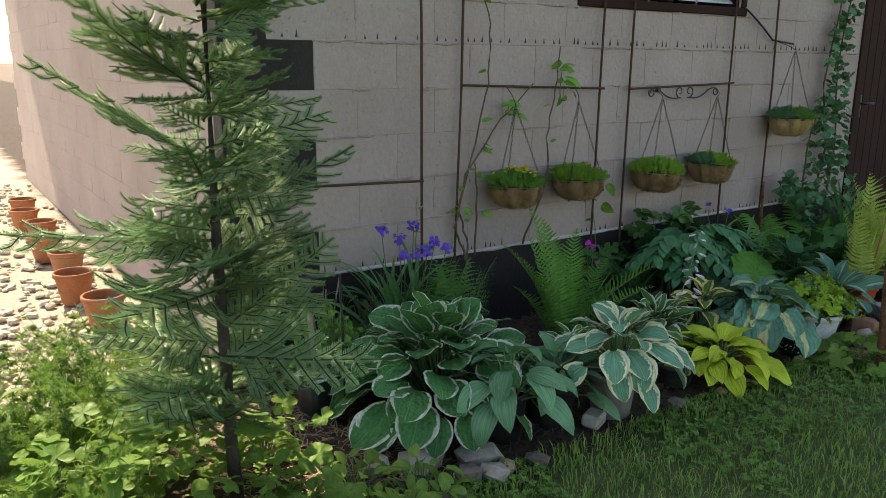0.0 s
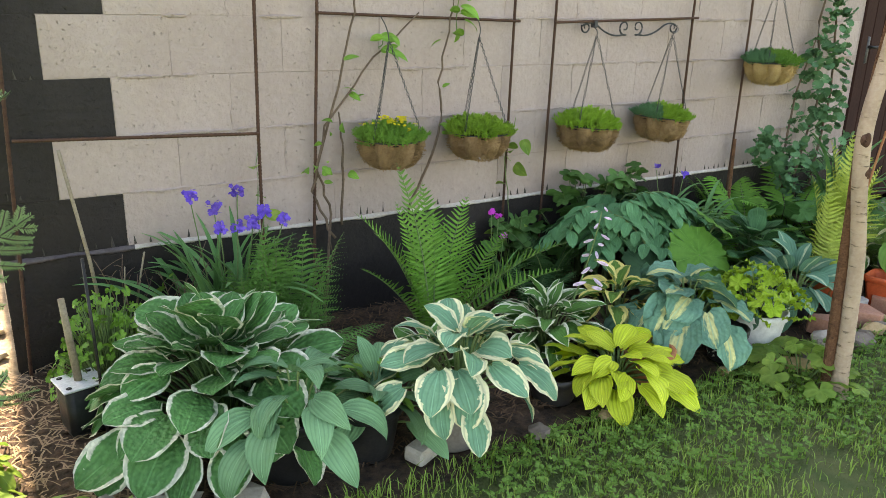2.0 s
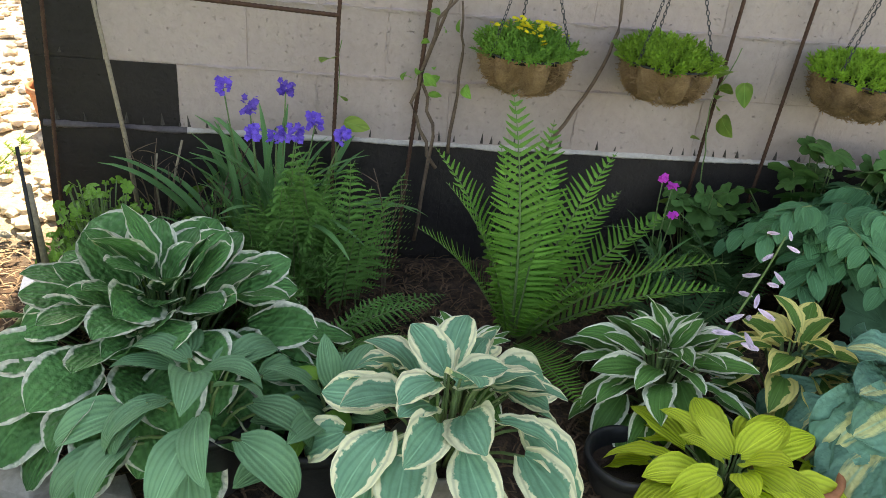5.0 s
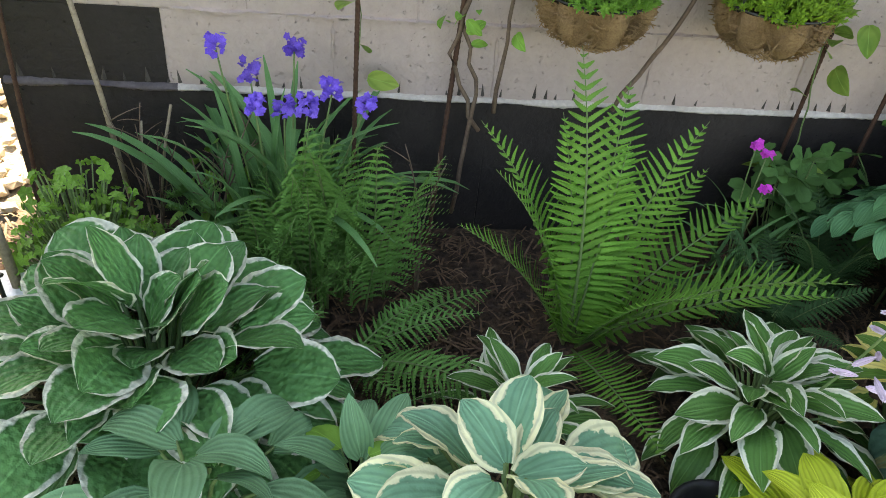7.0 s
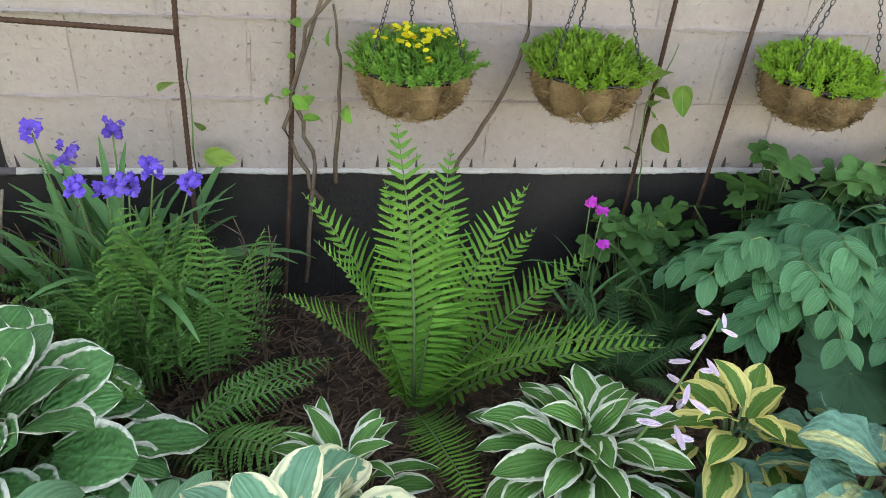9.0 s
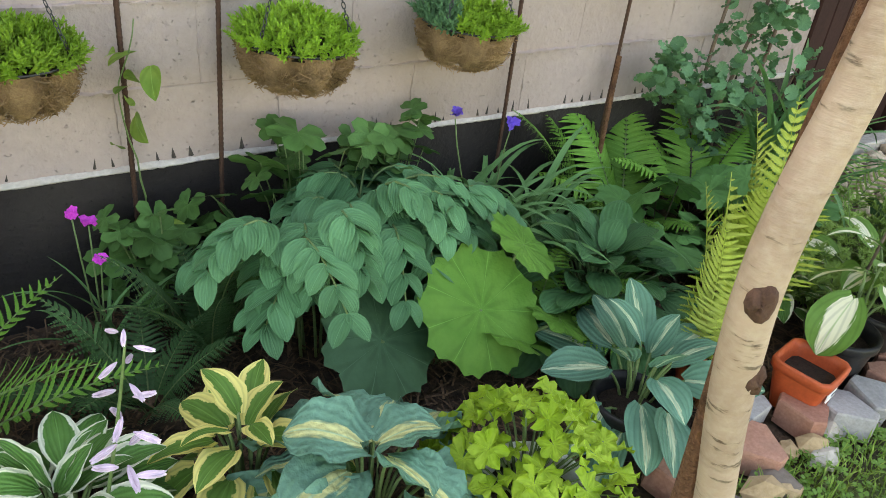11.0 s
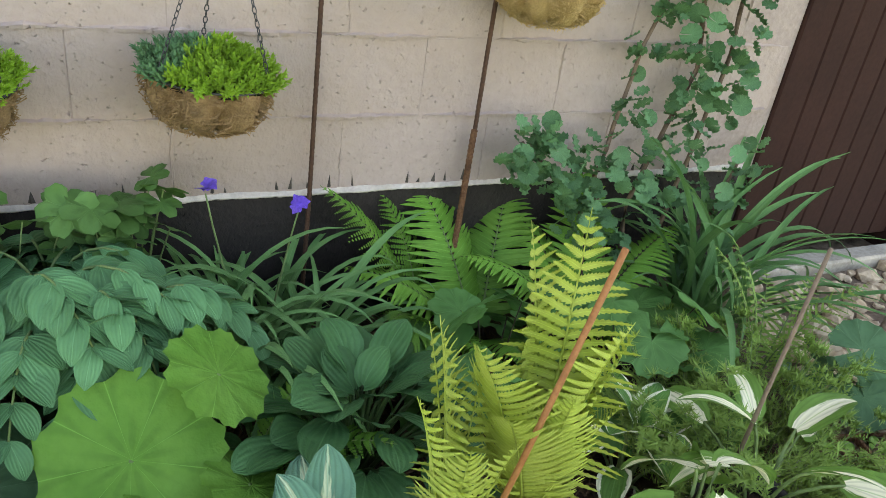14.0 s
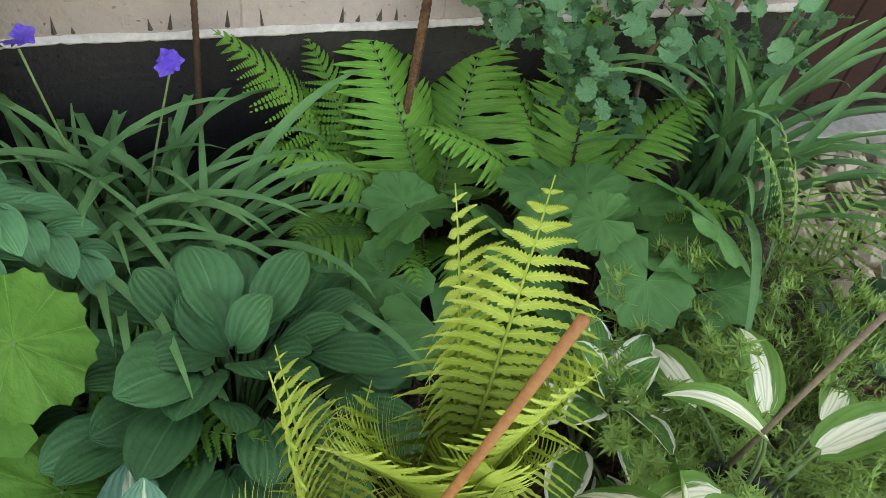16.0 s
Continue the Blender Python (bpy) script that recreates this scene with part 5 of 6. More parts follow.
for i, (fx, fy, fz) in enumerate(((-0.1, 0.1, 0.5), (0.11, 0.11, 0.44))):
    flowerhead(ob, fx, fy, fz, L_PURPLE, 90 + i, 0.02, 3, 0.01)
    g = Geo()
    tube(g, bez((0, 0, 0.05), (fx * 0.7, fy, 0.3), (fx, fy, fz - 0.01), 5), 0.003, 0.002, 5)
    part("flower_stem", g.mesh("spiderwort_stem", M_STEM), ob)
strap_clump("daylily", "daylily clump with long arching strap leaves", 4.32, -0.26, 66, 0.72, 0.027, L_STRAP, 63, 0.13, (42, 88), (50, 130))
ob = strap_clump("rose_campion", "grassy clump with magenta flowers", 1.87, -0.22, 18, 0.36, 0.016, L_STRAP, 64, 0.06, (50, 85), (30, 90))
for i, (fx, fy, fz) in enumerate(((-0.02, 0.04, 0.4), (0.01, 0.03, 0.38), (0.02, 0.0, 0.3))):
    flowerhead(ob, fx, fy, fz, L_PINK, 95 + i, 0.0125, 4, 0.009)
    g = Geo()
    tube(g, bez((0, 0, 0.05), (fx * 0.7, fy, 0.2), (fx, fy, fz - 0.01), 5), 0.0025, 0.002, 5)
    part("flower_stem", g.mesh("campion_stem", M_STEM), ob)


# ---- solomon's seal: arching stems with paired leaves ----
def solomon(x, y, n, L, seed, az=(0, 360)):
    rng = random.Random(seed)
    ob = thing("solomon_seal", "arching stems with paired blue-green leaves", "plant", pose(x, y, 0), "solomon's seal clump")
    kinds = [blade(0.115, 0.068, 0.55, 0.65, rng.uniform(15, 50), 0.25, 0, 0, 2, 7, seed=seed + k).mesh("solomon_leaf", L_SOL) for k in range(4)]
    for i in range(n):
        a = radians(az[0] + (az[1] - az[0]) * (i + rng.uniform(0.1, 0.9)) / n)
        h, rr = rng.uniform(0.34, 0.47), L * rng.uniform(0.7, 1.15)
        top = Vector((math.cos(a) * rr, math.sin(a) * rr, h * rng.uniform(0.66, 0.86)))
        b0 = Vector((rng.uniform(-0.08, 0.08), rng.uniform(-0.06, 0.06), 0))
        pts = bez(b0, b0 + Vector((math.cos(a) * rr * 0.12, math.sin(a) * rr * 0.12, h * 1.45)), top, 12)
        g = Geo()
        tube(g, pts, 0.0045, 0.002, 6)
        st = part("stem", g.mesh("solomon_stem", M_STEM), ob)
        k = 8
        for j in range(k):
            f = 0.4 + 0.6 * j / (k - 1)
            p = pts[int(f * 12)].lerp(pts[min(12, int(f * 12) + 1)], f * 12 - int(f * 12))
            for s in (-1, 1):
                part("leaf", kinds[(i + j) % 4], st, Matrix.Translation(p) @ pose(0, 0, 0, 0, 0, math.degrees(a) + s * (66 - 26 * f) + rng.uniform(-6, 6)) @ pose(0, 0, 0, s * rng.uniform(-4, 8), 4 + 22 * f * f + rng.uniform(-8, 8), 0) @ Matrix.Scale(rng.uniform(0.85, 1.08) * (1.12 - 0.4 * f), 4))
    return ob


solomon(2.5, -0.32, 8, 0.28, 101, (170, 350))
solomon(2.65, -0.3, 7, 0.25, 102, (190, 340))
solomon(2.34, -0.36, 8, 0.28, 103, (150, 290))
solomon(2.55, -0.26, 7, 0.22, 104, (0, 180))

# ---- big round leaves and other broad leaves ----
ob = thing("astilboides", "clump of huge round lobed green leaves", "plant", pose(2.6, -0.6, 0))
# Side and rear leaves take L_BIGD, their shade painted into the colour.
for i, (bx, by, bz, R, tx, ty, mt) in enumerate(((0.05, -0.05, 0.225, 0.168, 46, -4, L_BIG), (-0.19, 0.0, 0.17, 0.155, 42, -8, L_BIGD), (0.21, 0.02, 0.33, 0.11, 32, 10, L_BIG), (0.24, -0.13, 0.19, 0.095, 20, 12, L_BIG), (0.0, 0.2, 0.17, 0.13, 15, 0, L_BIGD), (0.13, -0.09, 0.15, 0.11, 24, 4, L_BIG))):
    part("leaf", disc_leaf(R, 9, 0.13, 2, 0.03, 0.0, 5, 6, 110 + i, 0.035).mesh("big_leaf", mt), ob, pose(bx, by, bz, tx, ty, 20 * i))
    stems = Geo()
    tube(stems, bez((0.0, 0.05, 0), (bx * 0.6, by * 0.6, bz * 0.6), (bx, by, bz), 5), 0.006, 0.005, 6)
    part("stem", stems.mesh("astilboides_stem", M_STEM), ob)
leafy("heuchera", "lime green ruffled coral bells in the white pot", 2.48, -1.08, 60, 0.2, 0.2, lambda s: disc_leaf(0.042, 6, 0.26, 1, 0.3, 0.2, 20, 4, s, 0.22), L_HEU, 120, z=0.14, flat=40)
leafy("currant_leaves", "lobed green leaves growing along the wall", 2.42, -0.14, 40, 0, 0, lambda s: disc_leaf(0.075, 5, 0.32, 2, 0.15, 0.3, 20, 3, s), L_GRAPE, 121, flat=35, box_=((-0.26, 0.3), (-0.07, 0.06), (0.14, 0.52)))
leafy("currant_leaves", "green lobed leaves below the wall lip", 2.05, -0.12, 22, 0, 0, lambda s: disc_leaf(0.06, 5, 0.3, 2, 0.15, 0.3, 20, 3, s), L_GRAPE, 122, flat=35, box_=((-0.15, 0.12), (-0.04, 0.04), (0.1, 0.36)))
leafy("currant_leaves", "lobed green leaves beneath the fourth basket", 2.66, -0.13, 26, 0, 0, lambda s: disc_leaf(0.07, 5, 0.32, 2, 0.15, 0.3, 20, 3, s), L_GRAPE, 133, flat=35, box_=((-0.1, 0.12), (-0.05, 0.05), (0.2, 0.52)))
leafy("ligularia", "dark green toothed leaves on dark stems", 3.84, -0.5, 26, 0.28, 0.37, lambda s: disc_leaf(0.105, 7, 0.16, 2, 0.12, 0.3, 25, 3, s), L_LIG, 123, flat=28, stem=M_DSTEM)
leafy("ligularia", "toothed green leaves behind the golden fern", 3.5, -0.42, 14, 0.22, 0.28, lambda s: disc_leaf(0.1, 7, 0.16, 2, 0.12, 0.3, 25, 3, s), L_LIG, 124, flat=28, stem=M_DSTEM)
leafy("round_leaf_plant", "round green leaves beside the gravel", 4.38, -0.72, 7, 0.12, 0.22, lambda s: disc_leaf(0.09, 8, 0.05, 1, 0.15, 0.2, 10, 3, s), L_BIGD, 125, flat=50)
leafy("small_shrub", "small fresh green shrub with tiny leaves", 0.26, -0.36, 300, 0.19, 0.4, lambda s: disc_leaf(0.017, 5, 0.25, 1, 0.2, 0.3, 10, 2, s), L_SHRUB, 126, flat=60)
leafy("small_shrub", "leafy green seedlings by the plinth", 0.55, -0.14, 26, 0.16, 0.32, lambda s: blade(0.07, 0.035, 0.5, 0.7, 40, 0.2, seed=s), L_SHRUB, 127, flat=40)
leafy("sweet_pea_leaf", "three oval leaves on a thin vine", 1.0, -0.1, 4, 0.05, 0.24, lambda s: blade(0.065, 0.045, 0.5, 0.7, 20, 0.1, seed=s), L_GRAPE, 128, flat=60)
leafy("rhubarb_leaf", "fresh green leaves round the tree foot", 2.42, -1.36, 26, 0.2, 0.13, lambda s: disc_leaf(0.055, 5, 0.25, 2, 0.15, 0.3, 20, 3, s), L_COVER, 129, flat=30)


for i_, (wx, wy, wr) in enumerate(((-0.02, -1.12, 0.14), (0.14, -1.24, 0.13), (-0.22, -1.22, 0.17), (0.02, -1.38, 0.13), (-0.16, -0.72, 0.1))):
    leafy("weed_clump", "low clump of fresh green weeds by the path", wx, wy, 40, wr, 0.16, lambda s: blade(0.065, 0.042, 0.5, 0.65, 35, 0.2, 0.05, seed=s), L_COVER, 160 + i_, flat=35)
for i_, (wx, wy) in enumerate(((4.5, -0.86), (4.72, -0.95), (4.3, -0.98), (4.95, -0.8))):
    leafy("weed_clump", "low green weeds at the rubble's edge", wx, wy, 30, 0.13, 0.09, lambda s: blade(0.05, 0.03, 0.5, 0.65, 35, 0.2, 0.05, seed=s), L_CLOVER, 170 + i_, flat=35)


# ---- feathery mass ----
def feather(name, label, x, y, n, R, H, seed, mtl=L_FEATH):
    rng = random.Random(seed)
    ob = thing(name, label, "plant", pose(x, y, 0))
    k2 = []
    for k in range(4):
        g = Geo()
        pts = bez((0, 0, 0), (0.03, 0, H * 0.6), (0.1, 0, H), 8)
        tube(g, pts, 0.0025, 0.001, 4, 1)
        for i in range(26):
            f = 0.22 + 0.78 * rng.random()
            p = pts[int(f * 7.99)]
            a = rng.uniform(0, 6.28)
            d = Vector((math.cos(a), math.sin(a), rng.uniform(0.1, 0.8))).normalized() * rng.uniform(0.05, 0.11) * (1.25 - f)
            tube(g, [p, p + d], 0.0009, 0.0006, 3, 1)
            for j in range(10):
                c = p + d * ((j + 1) / 10)
                for s in range(2):
                    o = Vector((rng.uniform(-1, 1), rng.uniform(-1, 1), rng.uniform(-0.3, 1))).normalized() * rng.uniform(0.016, 0.03)
                    w = o.cross(Vector((0.3, 0.2, 1))).normalized() * 0.0021
                    g.add([c - w, c + w, c + o], [(0, 1, 2)])
        k2.append(g.mesh(name + "_spray", [mtl, M_STEM]))
    for i in range(n):
        a, r = i * 2.39996, R * math.sqrt((i + 0.5) / n)
        part("spray", k2[i % 4], ob, pose(r * math.cos(a), r * math.sin(a), 0, 0, 0, math.degrees(a) + rng.uniform(-60, 60)) @ pose(0, 0, 0, rng.uniform(-10, 10), 22 * r / R + rng.uniform(-8, 12), 0) @ Matrix.Scale(rng.uniform(0.7, 1.1), 4))


feather("fennel", "feathery light green fennel mass", 3.92, -0.86, 70, 0.18, 0.34, 131)
feather("asparagus_fern", "wispy drooping green sprays by the hosta", 0.62, -0.5, 16, 0.1, 0.34, 132, L_FERND)


for i_, (fx, fy, fr, fh) in enumerate(((-0.62, -0.35, 0.18, 0.42), (-0.95, -0.2, 0.22, 0.5), (-1.2, -0.55, 0.22, 0.45), (-0.75, -0.75, 0.2, 0.4), (-0.5, 0.05, 0.16, 0.4), (-1.05, -0.95, 0.2, 0.36), (-1.5, -0.2, 0.24, 0.5))):
    feather("feathery_herb", "sunlit feathery yellow-green herb clump", fx, fy, 30, fr, fh, 150 + i_, L_COVER)


# ---- climbers ----
def climber(name, label, stems, leaf, mtl, n, seed, wood=M_VINE, size=(0.6, 1.1), jitter=0.06, lo=0.15, radius=0.006):
    rng = random.Random(seed)
    ob = thing(name, label, "climber")
    kinds = [leaf(seed + k).mesh(name + "_leaf", mtl) for k in range(3)]
    pts = []
    for s in stems:
        g = Geo()
        fine_ = []
        for a, b in zip(s, s[1:]):
            a, b = Vector(a), Vector(b)
            fine_ += [a.lerp(b, j / 5) + Vector((noise.noise((a.x * 9 + j, a.z * 9, seed)), 0, noise.noise((a.z * 9, j, seed)))) * 0.012 for j in range(5)]
        fine_.append(Vector(s[-1]))
        tube(g, fine_, radius, radius * 0.5, 6)
        part("vine", g.mesh(name + "_stem", wood), ob)
        pts += fine_[int(len(fine_) * lo):]
    for i in range(n):
        p = rng.choice(pts)
        part("leaf", kinds[i % 3], ob, Matrix.Translation(p + Vector((rng.uniform(-jitter, jitter), rng.uniform(-jitter, 0.005), rng.uniform(-jitter, jitter)))) @ pose(0, 0, 0, rng.uniform(10, 75), rng.uniform(-35, 35), rng.uniform(-180, 180)) @ Matrix.Scale(rng.uniform(*size), 4))
    return ob


climber("honeysuckle", "honeysuckle with round blue-green paired leaves", [
    [(4.1, -0.12, 0), (4.05, -0.1, 0.35), (4.2, -0.07, 0.75), (4.12, -0.05, 1.2), (4.22, -0.05, 1.7), (4.16, -0.05, 2.3)],
    [(4.15, -0.12, 0), (4.22, -0.1, 0.4), (4.3, -0.08, 0.8), (4.26, -0.05, 1.3), (4.34, -0.05, 1.8), (4.3, -0.05, 2.4)],
    [(4.08, -0.1, 0), (3.92, -0.1, 0.45), (4.0, -0.06, 0.8), (4.12, -0.05, 1.1)],
    [(4.12, -0.1, 0), (3.85, -0.14, 0.38), (3.7, -0.12, 0.52), (3.66, -0.1, 0.56)],
    [(4.12, -0.1, 0), (4.35, -0.14, 0.3), (4.4, -0.14, 0.5)]],
    lambda s: disc_leaf(0.028, 10, 0.0, 0, 0.35, 0.06, 12, 3, s), L_HON, 640, 140, jitter=0.075, lo=0.2, radius=0.0085)
climber("clematis_vine", "thin dark vine twining up the rebar with few leaves", [
    [(1.12, -0.08, 0.1), (1.15, -0.07, 0.45), (1.1, -0.06, 0.65), (1.2, -0.05, 0.95), (1.27, -0.05, 1.22), (1.28, -0.05, 1.5), (1.2, -0.05, 1.7)],
    [(1.16, -0.07, 0.35), (1.08, -0.06, 0.55), (1.14, -0.06, 0.8), (1.35, -0.05, 1.05), (1.55, -0.05, 1.22)],
    [(1.2, -0.06, 0.4), (1.22, -0.05, 0.7), (1.2, -0.05, 0.85)],
    [(1.5, -0.06, 0.42), (1.62, -0.06, 0.65), (1.66, -0.06, 0.8), (1.64, -0.06, 0.95), (1.7, -0.05, 1.2), (1.72, -0.05, 1.4)]],
    lambda s: blade(0.075, 0.036, 0.5, 0.8, 40, 0.2, seed=s), L_SHRUB, 26, 141, M_VINE, (0.4, 0.9), 0.05, 0.3, 0.006)
climber("clematis_shoot", "young vine with pale leaves on the rebar", [[(2.02, -0.06, 0.1), (2.03, -0.06, 0.35), (2.0, -0.05, 0.6), (2.05, -0.05, 0.78)], [(0.87, -0.06, 0.1), (0.86, -0.06, 0.5), (0.87, -0.06, 0.72)]], lambda s: blade(0.085, 0.05, 0.5, 0.8, 30, 0.2, seed=s), L_COVER, 15, 142, M_STEM, (0.6, 1.1), 0.05, 0.2, 0.003)
climber("top_leaf_sprig", "sprig of pointed leaves at the crossbar", [[(1.72, -0.06, 1.15), (1.73, -0.06, 1.3)], [(1.36, -0.07, 1.08), (1.39, -0.07, 1.12)]], lambda s: blade(0.095, 0.036, 0.5, 0.9, 50, 0.2, seed=s), L_SHRUB, 16, 143, M_STEM, (0.7, 1.1), 0.03, 0.0, 0.003)


# ---- edging stones and pavers ----
def hex_paver(x, y, z, rz, mtl, label, s=1.0):
    """An interlocking Y-shaped concrete paver of three fused hexagons."""
    ob = thing("paver", label, "paver", pose(x + 0.08, y, z, random.uniform(-5, 5), random.uniform(-5, 5), rz), "loose concrete pavers")
    g = Geo()
    out = []
    for k in range(3):
        c = Vector((0.062 * math.cos(radians(90 + 120 * k)), 0.062 * math.sin(radians(90 + 120 * k)), 0))
        for j in (-1.5, -0.5, 0.5, 1.5):
            a = radians(90 + 120 * k + j * 60)
            out.append(c + Vector((0.058 * math.cos(a), 0.058 * math.sin(a), 0)))
    n = len(out)
    h = 0.07
    vs = [p * s for p in out] + [p * s + Vector((0, 0, h - 0.006)) for p in out] + [p * s * 0.95 + Vector((0, 0, h)) for p in out] + [Vector((0, 0, h))]
    fs = [(i, (i + 1) % n, n + (i + 1) % n, n + i) for i in range(n)] + [(n + i, n + (i + 1) % n, 2 * n + (i + 1) % n, 2 * n + i) for i in range(n)] + [(2 * n + i, 2 * n + (i + 1) % n, 3 * n) for i in range(n)]
    g.add(vs, fs)
    part("block", g.mesh("paver_block", mtl, False), ob)


for x, y, z, rz, m_, lb in ((4.02, -1.04, 0.0, 20, M_PAVER, "grey Y-shaped concrete paver"), (3.9, -1.12, 0.02, 75, M_PAVER, "grey Y-shaped concrete paver"), (4.08, -1.17, 0.02, 50, M_PAVER, "grey Y-shaped concrete paver"), (3.76, -1.2, 0.0, 10, M_PAVER, "grey Y-shaped concrete paver, edge lifted"), (3.58, -1.17, 0.0, 40, M_REDPAVER, "red Y-shaped concrete paver"), (3.46, -1.19, 0.0, 15, M_PAVER, "small grey concrete paver piece"), (3.24, -1.15, 0.0, 30, M_REDPAVER, "red Y-shaped concrete paver"), (3.02, -1.17, 0.0, 70, M_REDPAVER, "red Y-shaped concrete paver"), (2.78, -1.15, 0.0, 40, M_REDPAVER, "red Y-shaped concrete paver"), (3.1, -1.06, 0.0, 10, M_PAVER, "grey concrete paver under the pots"), (3.98, -0.92, 0.0, 35, M_PAVER, "grey Y-shaped concrete paver"), (4.16, -1.06, 0.0, 65, M_PAVER, "grey Y-shaped concrete paver"), (3.84, -1.0, 0.0, 5, M_PAVER, "grey Y-shaped concrete paver"), (3.68, -1.13, 0.0, 55, M_REDPAVER, "red Y-shaped concrete paver"), (3.34, -1.2, 0.0, 80, M_PAVER, "grey Y-shaped concrete paver")):
    hex_paver(x, y, z, rz, m_, lb, 0.6)
rng = random.Random(77)
M_OCHRE = surface("ochre_stone", (0.36, 0.24, 0.13), (0.5, 0.36, 0.21), 14, 0.9, 70, 0.8)
M_SLATE = surface("brown_grey_stone", (0.13, 0.1, 0.085), (0.22, 0.18, 0.15), 14, 0.85, 70, 0.7)
for i in range(64):
    f = i / 63
    x = 0.9 + 3.4 * f if i > 6 else 0.2 + 0.06 * i
    if 0.6 < x < 2.5 and i % 4:
        continue
    ob = thing("edging_stone", rng.choice(("rough pale edging stone", "rough brown edging stone", "rough ochre edging stone")), "stone", pose(x + rng.uniform(-0.04, 0.04), -1.22 - 0.03 * math.sin(3 * x) + rng.uniform(-0.06, 0.05), rng.uniform(0.0, 0.02)), "stones edging the bed")
    g = Geo()
    s = rng.uniform(0.025, 0.055)
    rock(g, 0, 0, 0.01, s * rng.uniform(0.9, 1.5), s, s * 0.7, rng)
    part("stone", g.mesh("edging_stone", {"p": M_STONE, "b": M_SLATE, "o": M_OCHRE}[ob["label"].split()[1][0]], False), ob)
for x, y, s, lb in ((0.27, -1.03, 0.1, "large flat pale stone"), (0.45, -1.1, 0.09, "large flat pale stone"), (0.12, -0.98, 0.07, "flat pale stone")):
    ob = thing("flat_stone", lb + " at the hosta's foot", "stone", pose(x, y, 0), "stones edging the bed")
    g = Geo()
    rock(g, 0, 0, 0.02, s, s * 0.8, 0.045, rng)
    part("stone", g.mesh("flat_stone", M_STONE, False), ob)
ob = thing("brick_piece", "broken pale brick beside the grey pot", "brick", pose(0.97, -1.13, 0.0, 4, 0, 25))
g = Geo()
box(g, -0.045, 0.045, -0.035, 0.035, 0, 0.05, 0.009)
part("brick", g.mesh("brick_piece", M_STONE, False), ob)

# timber offcut on a brown grate
ob = thing("timber_offcut", "short sawn timber offcut lying on a grate", "timber", pose(4.42, -1.0, 0.03, 0, 0, -12))
g = Geo()
box(g, -0.16, 0.16, -0.045, 0.045, 0, 0.08, 0.004)
g.m = [1] * len(g.m)
box(g, -0.158, 0.158, -0.043, 0.043, 0.0805, 0.082)
part("block", g.mesh("timber", [M_WOOD, M_WOODD], False), ob)
ob = thing("plastic_grate", "rusty brown ribbed grate on the ground", "grate", pose(4.5, -1.0, 0.01, 0, 0, -12))
for i in range(14):
    g = Geo()
    box(g, -0.26 + i * 0.04, -0.25 + i * 0.04, -0.13, 0.13, 0, 0.02, 0.002)
    part("bar", g.mesh("grate_bar", M_RUST, False), ob)
g = Geo()
box(g, -0.27, 0.29, -0.14, -0.132, 0, 0.022, 0.002)
box(g, -0.27, 0.29, 0.132, 0.14, 0, 0.022, 0.002)
part("rim", g.mesh("grate_rim", M_RUST, False), ob)

# white wire stand at the lawn edge
ob = thing("wire_stand", "white coated wire rack standing on the lawn", "rack", pose(4.03, -1.42, 0.0, 0, 0, 15))
g = Geo()
tube(g, [(0, -0.15, 0), (0, 0, 0.3), (0, 0.15, 0.0)], 0.009, 0.009, 8)
leg = g.mesh("rack_leg", M_GALV)
for k in (-1, 1):
    part("leg", leg, ob, pose(0.2 * k, 0, 0))
g = Geo()
tube(g, [(-0.22, -0.09, 0.13), (0.22, -0.09, 0.13)], 0.007, 0.007, 8)
part("crossbar", g.mesh("rack_crossbar", M_GALV), ob)
g = Geo()
tube(g, bez((0, -0.16, 0.33), (0, 0, 0.27), (0, 0.16, 0.33), 6), 0.0035, 0.0035, 5)
wire = g.mesh("rack_wire", M_GALV)
for k in range(15):
    part("wire", wire, ob, pose(-0.24 + 0.48 * k / 14, 0, 0))
g = Geo()
for a, b in (((-0.25, -0.165, 0.33), (0.25, -0.165, 0.33)), ((-0.25, 0.165, 0.33), (0.25, 0.165, 0.33)), ((-0.25, -0.165, 0.33), (-0.25, 0.165, 0.33)), ((0.25, -0.165, 0.33), (0.25, 0.165, 0.33)), ((-0.25, 0, 0.29), (0.25, 0, 0.29))):
    tube(g, [a, b], 0.006, 0.006, 7)
part("rim", g.mesh("rack_rim", M_GALV), ob)

# orange flowerpots along the sunny side wall
for i in range(7):
    pot("sunlit terracotta pot on the gravel", -0.32 - 0.05 * (i % 2), 1.0 + 0.55 * i, 0.07, 0.1, 0.18, M_TERRA, "clay_pot", group="terracotta pots along the side wall")


# ---- loose stuff ----
def stuff(name, g, mats, label, category, smooth=False):
    return tagged(new(name, g.mesh(name, mats, smooth)), label, category, "", "stuff")


rng = random.Random(90)
g = Geo()
for _ in range(1900):
    x, y = rng.uniform(-2.6, -0.05), rng.uniform(0.0, 1.0) ** 1.5 * 6.5 + 0.02
    s = rng.uniform(0.018, 0.045)
    rock(g, x, y, 0.004, s, s * 0.8, s * 0.5, rng)
stuff("gravel", g, M_PALEGRAVEL, "pale sunlit gravel beside the house", "gravel")
g = Geo()
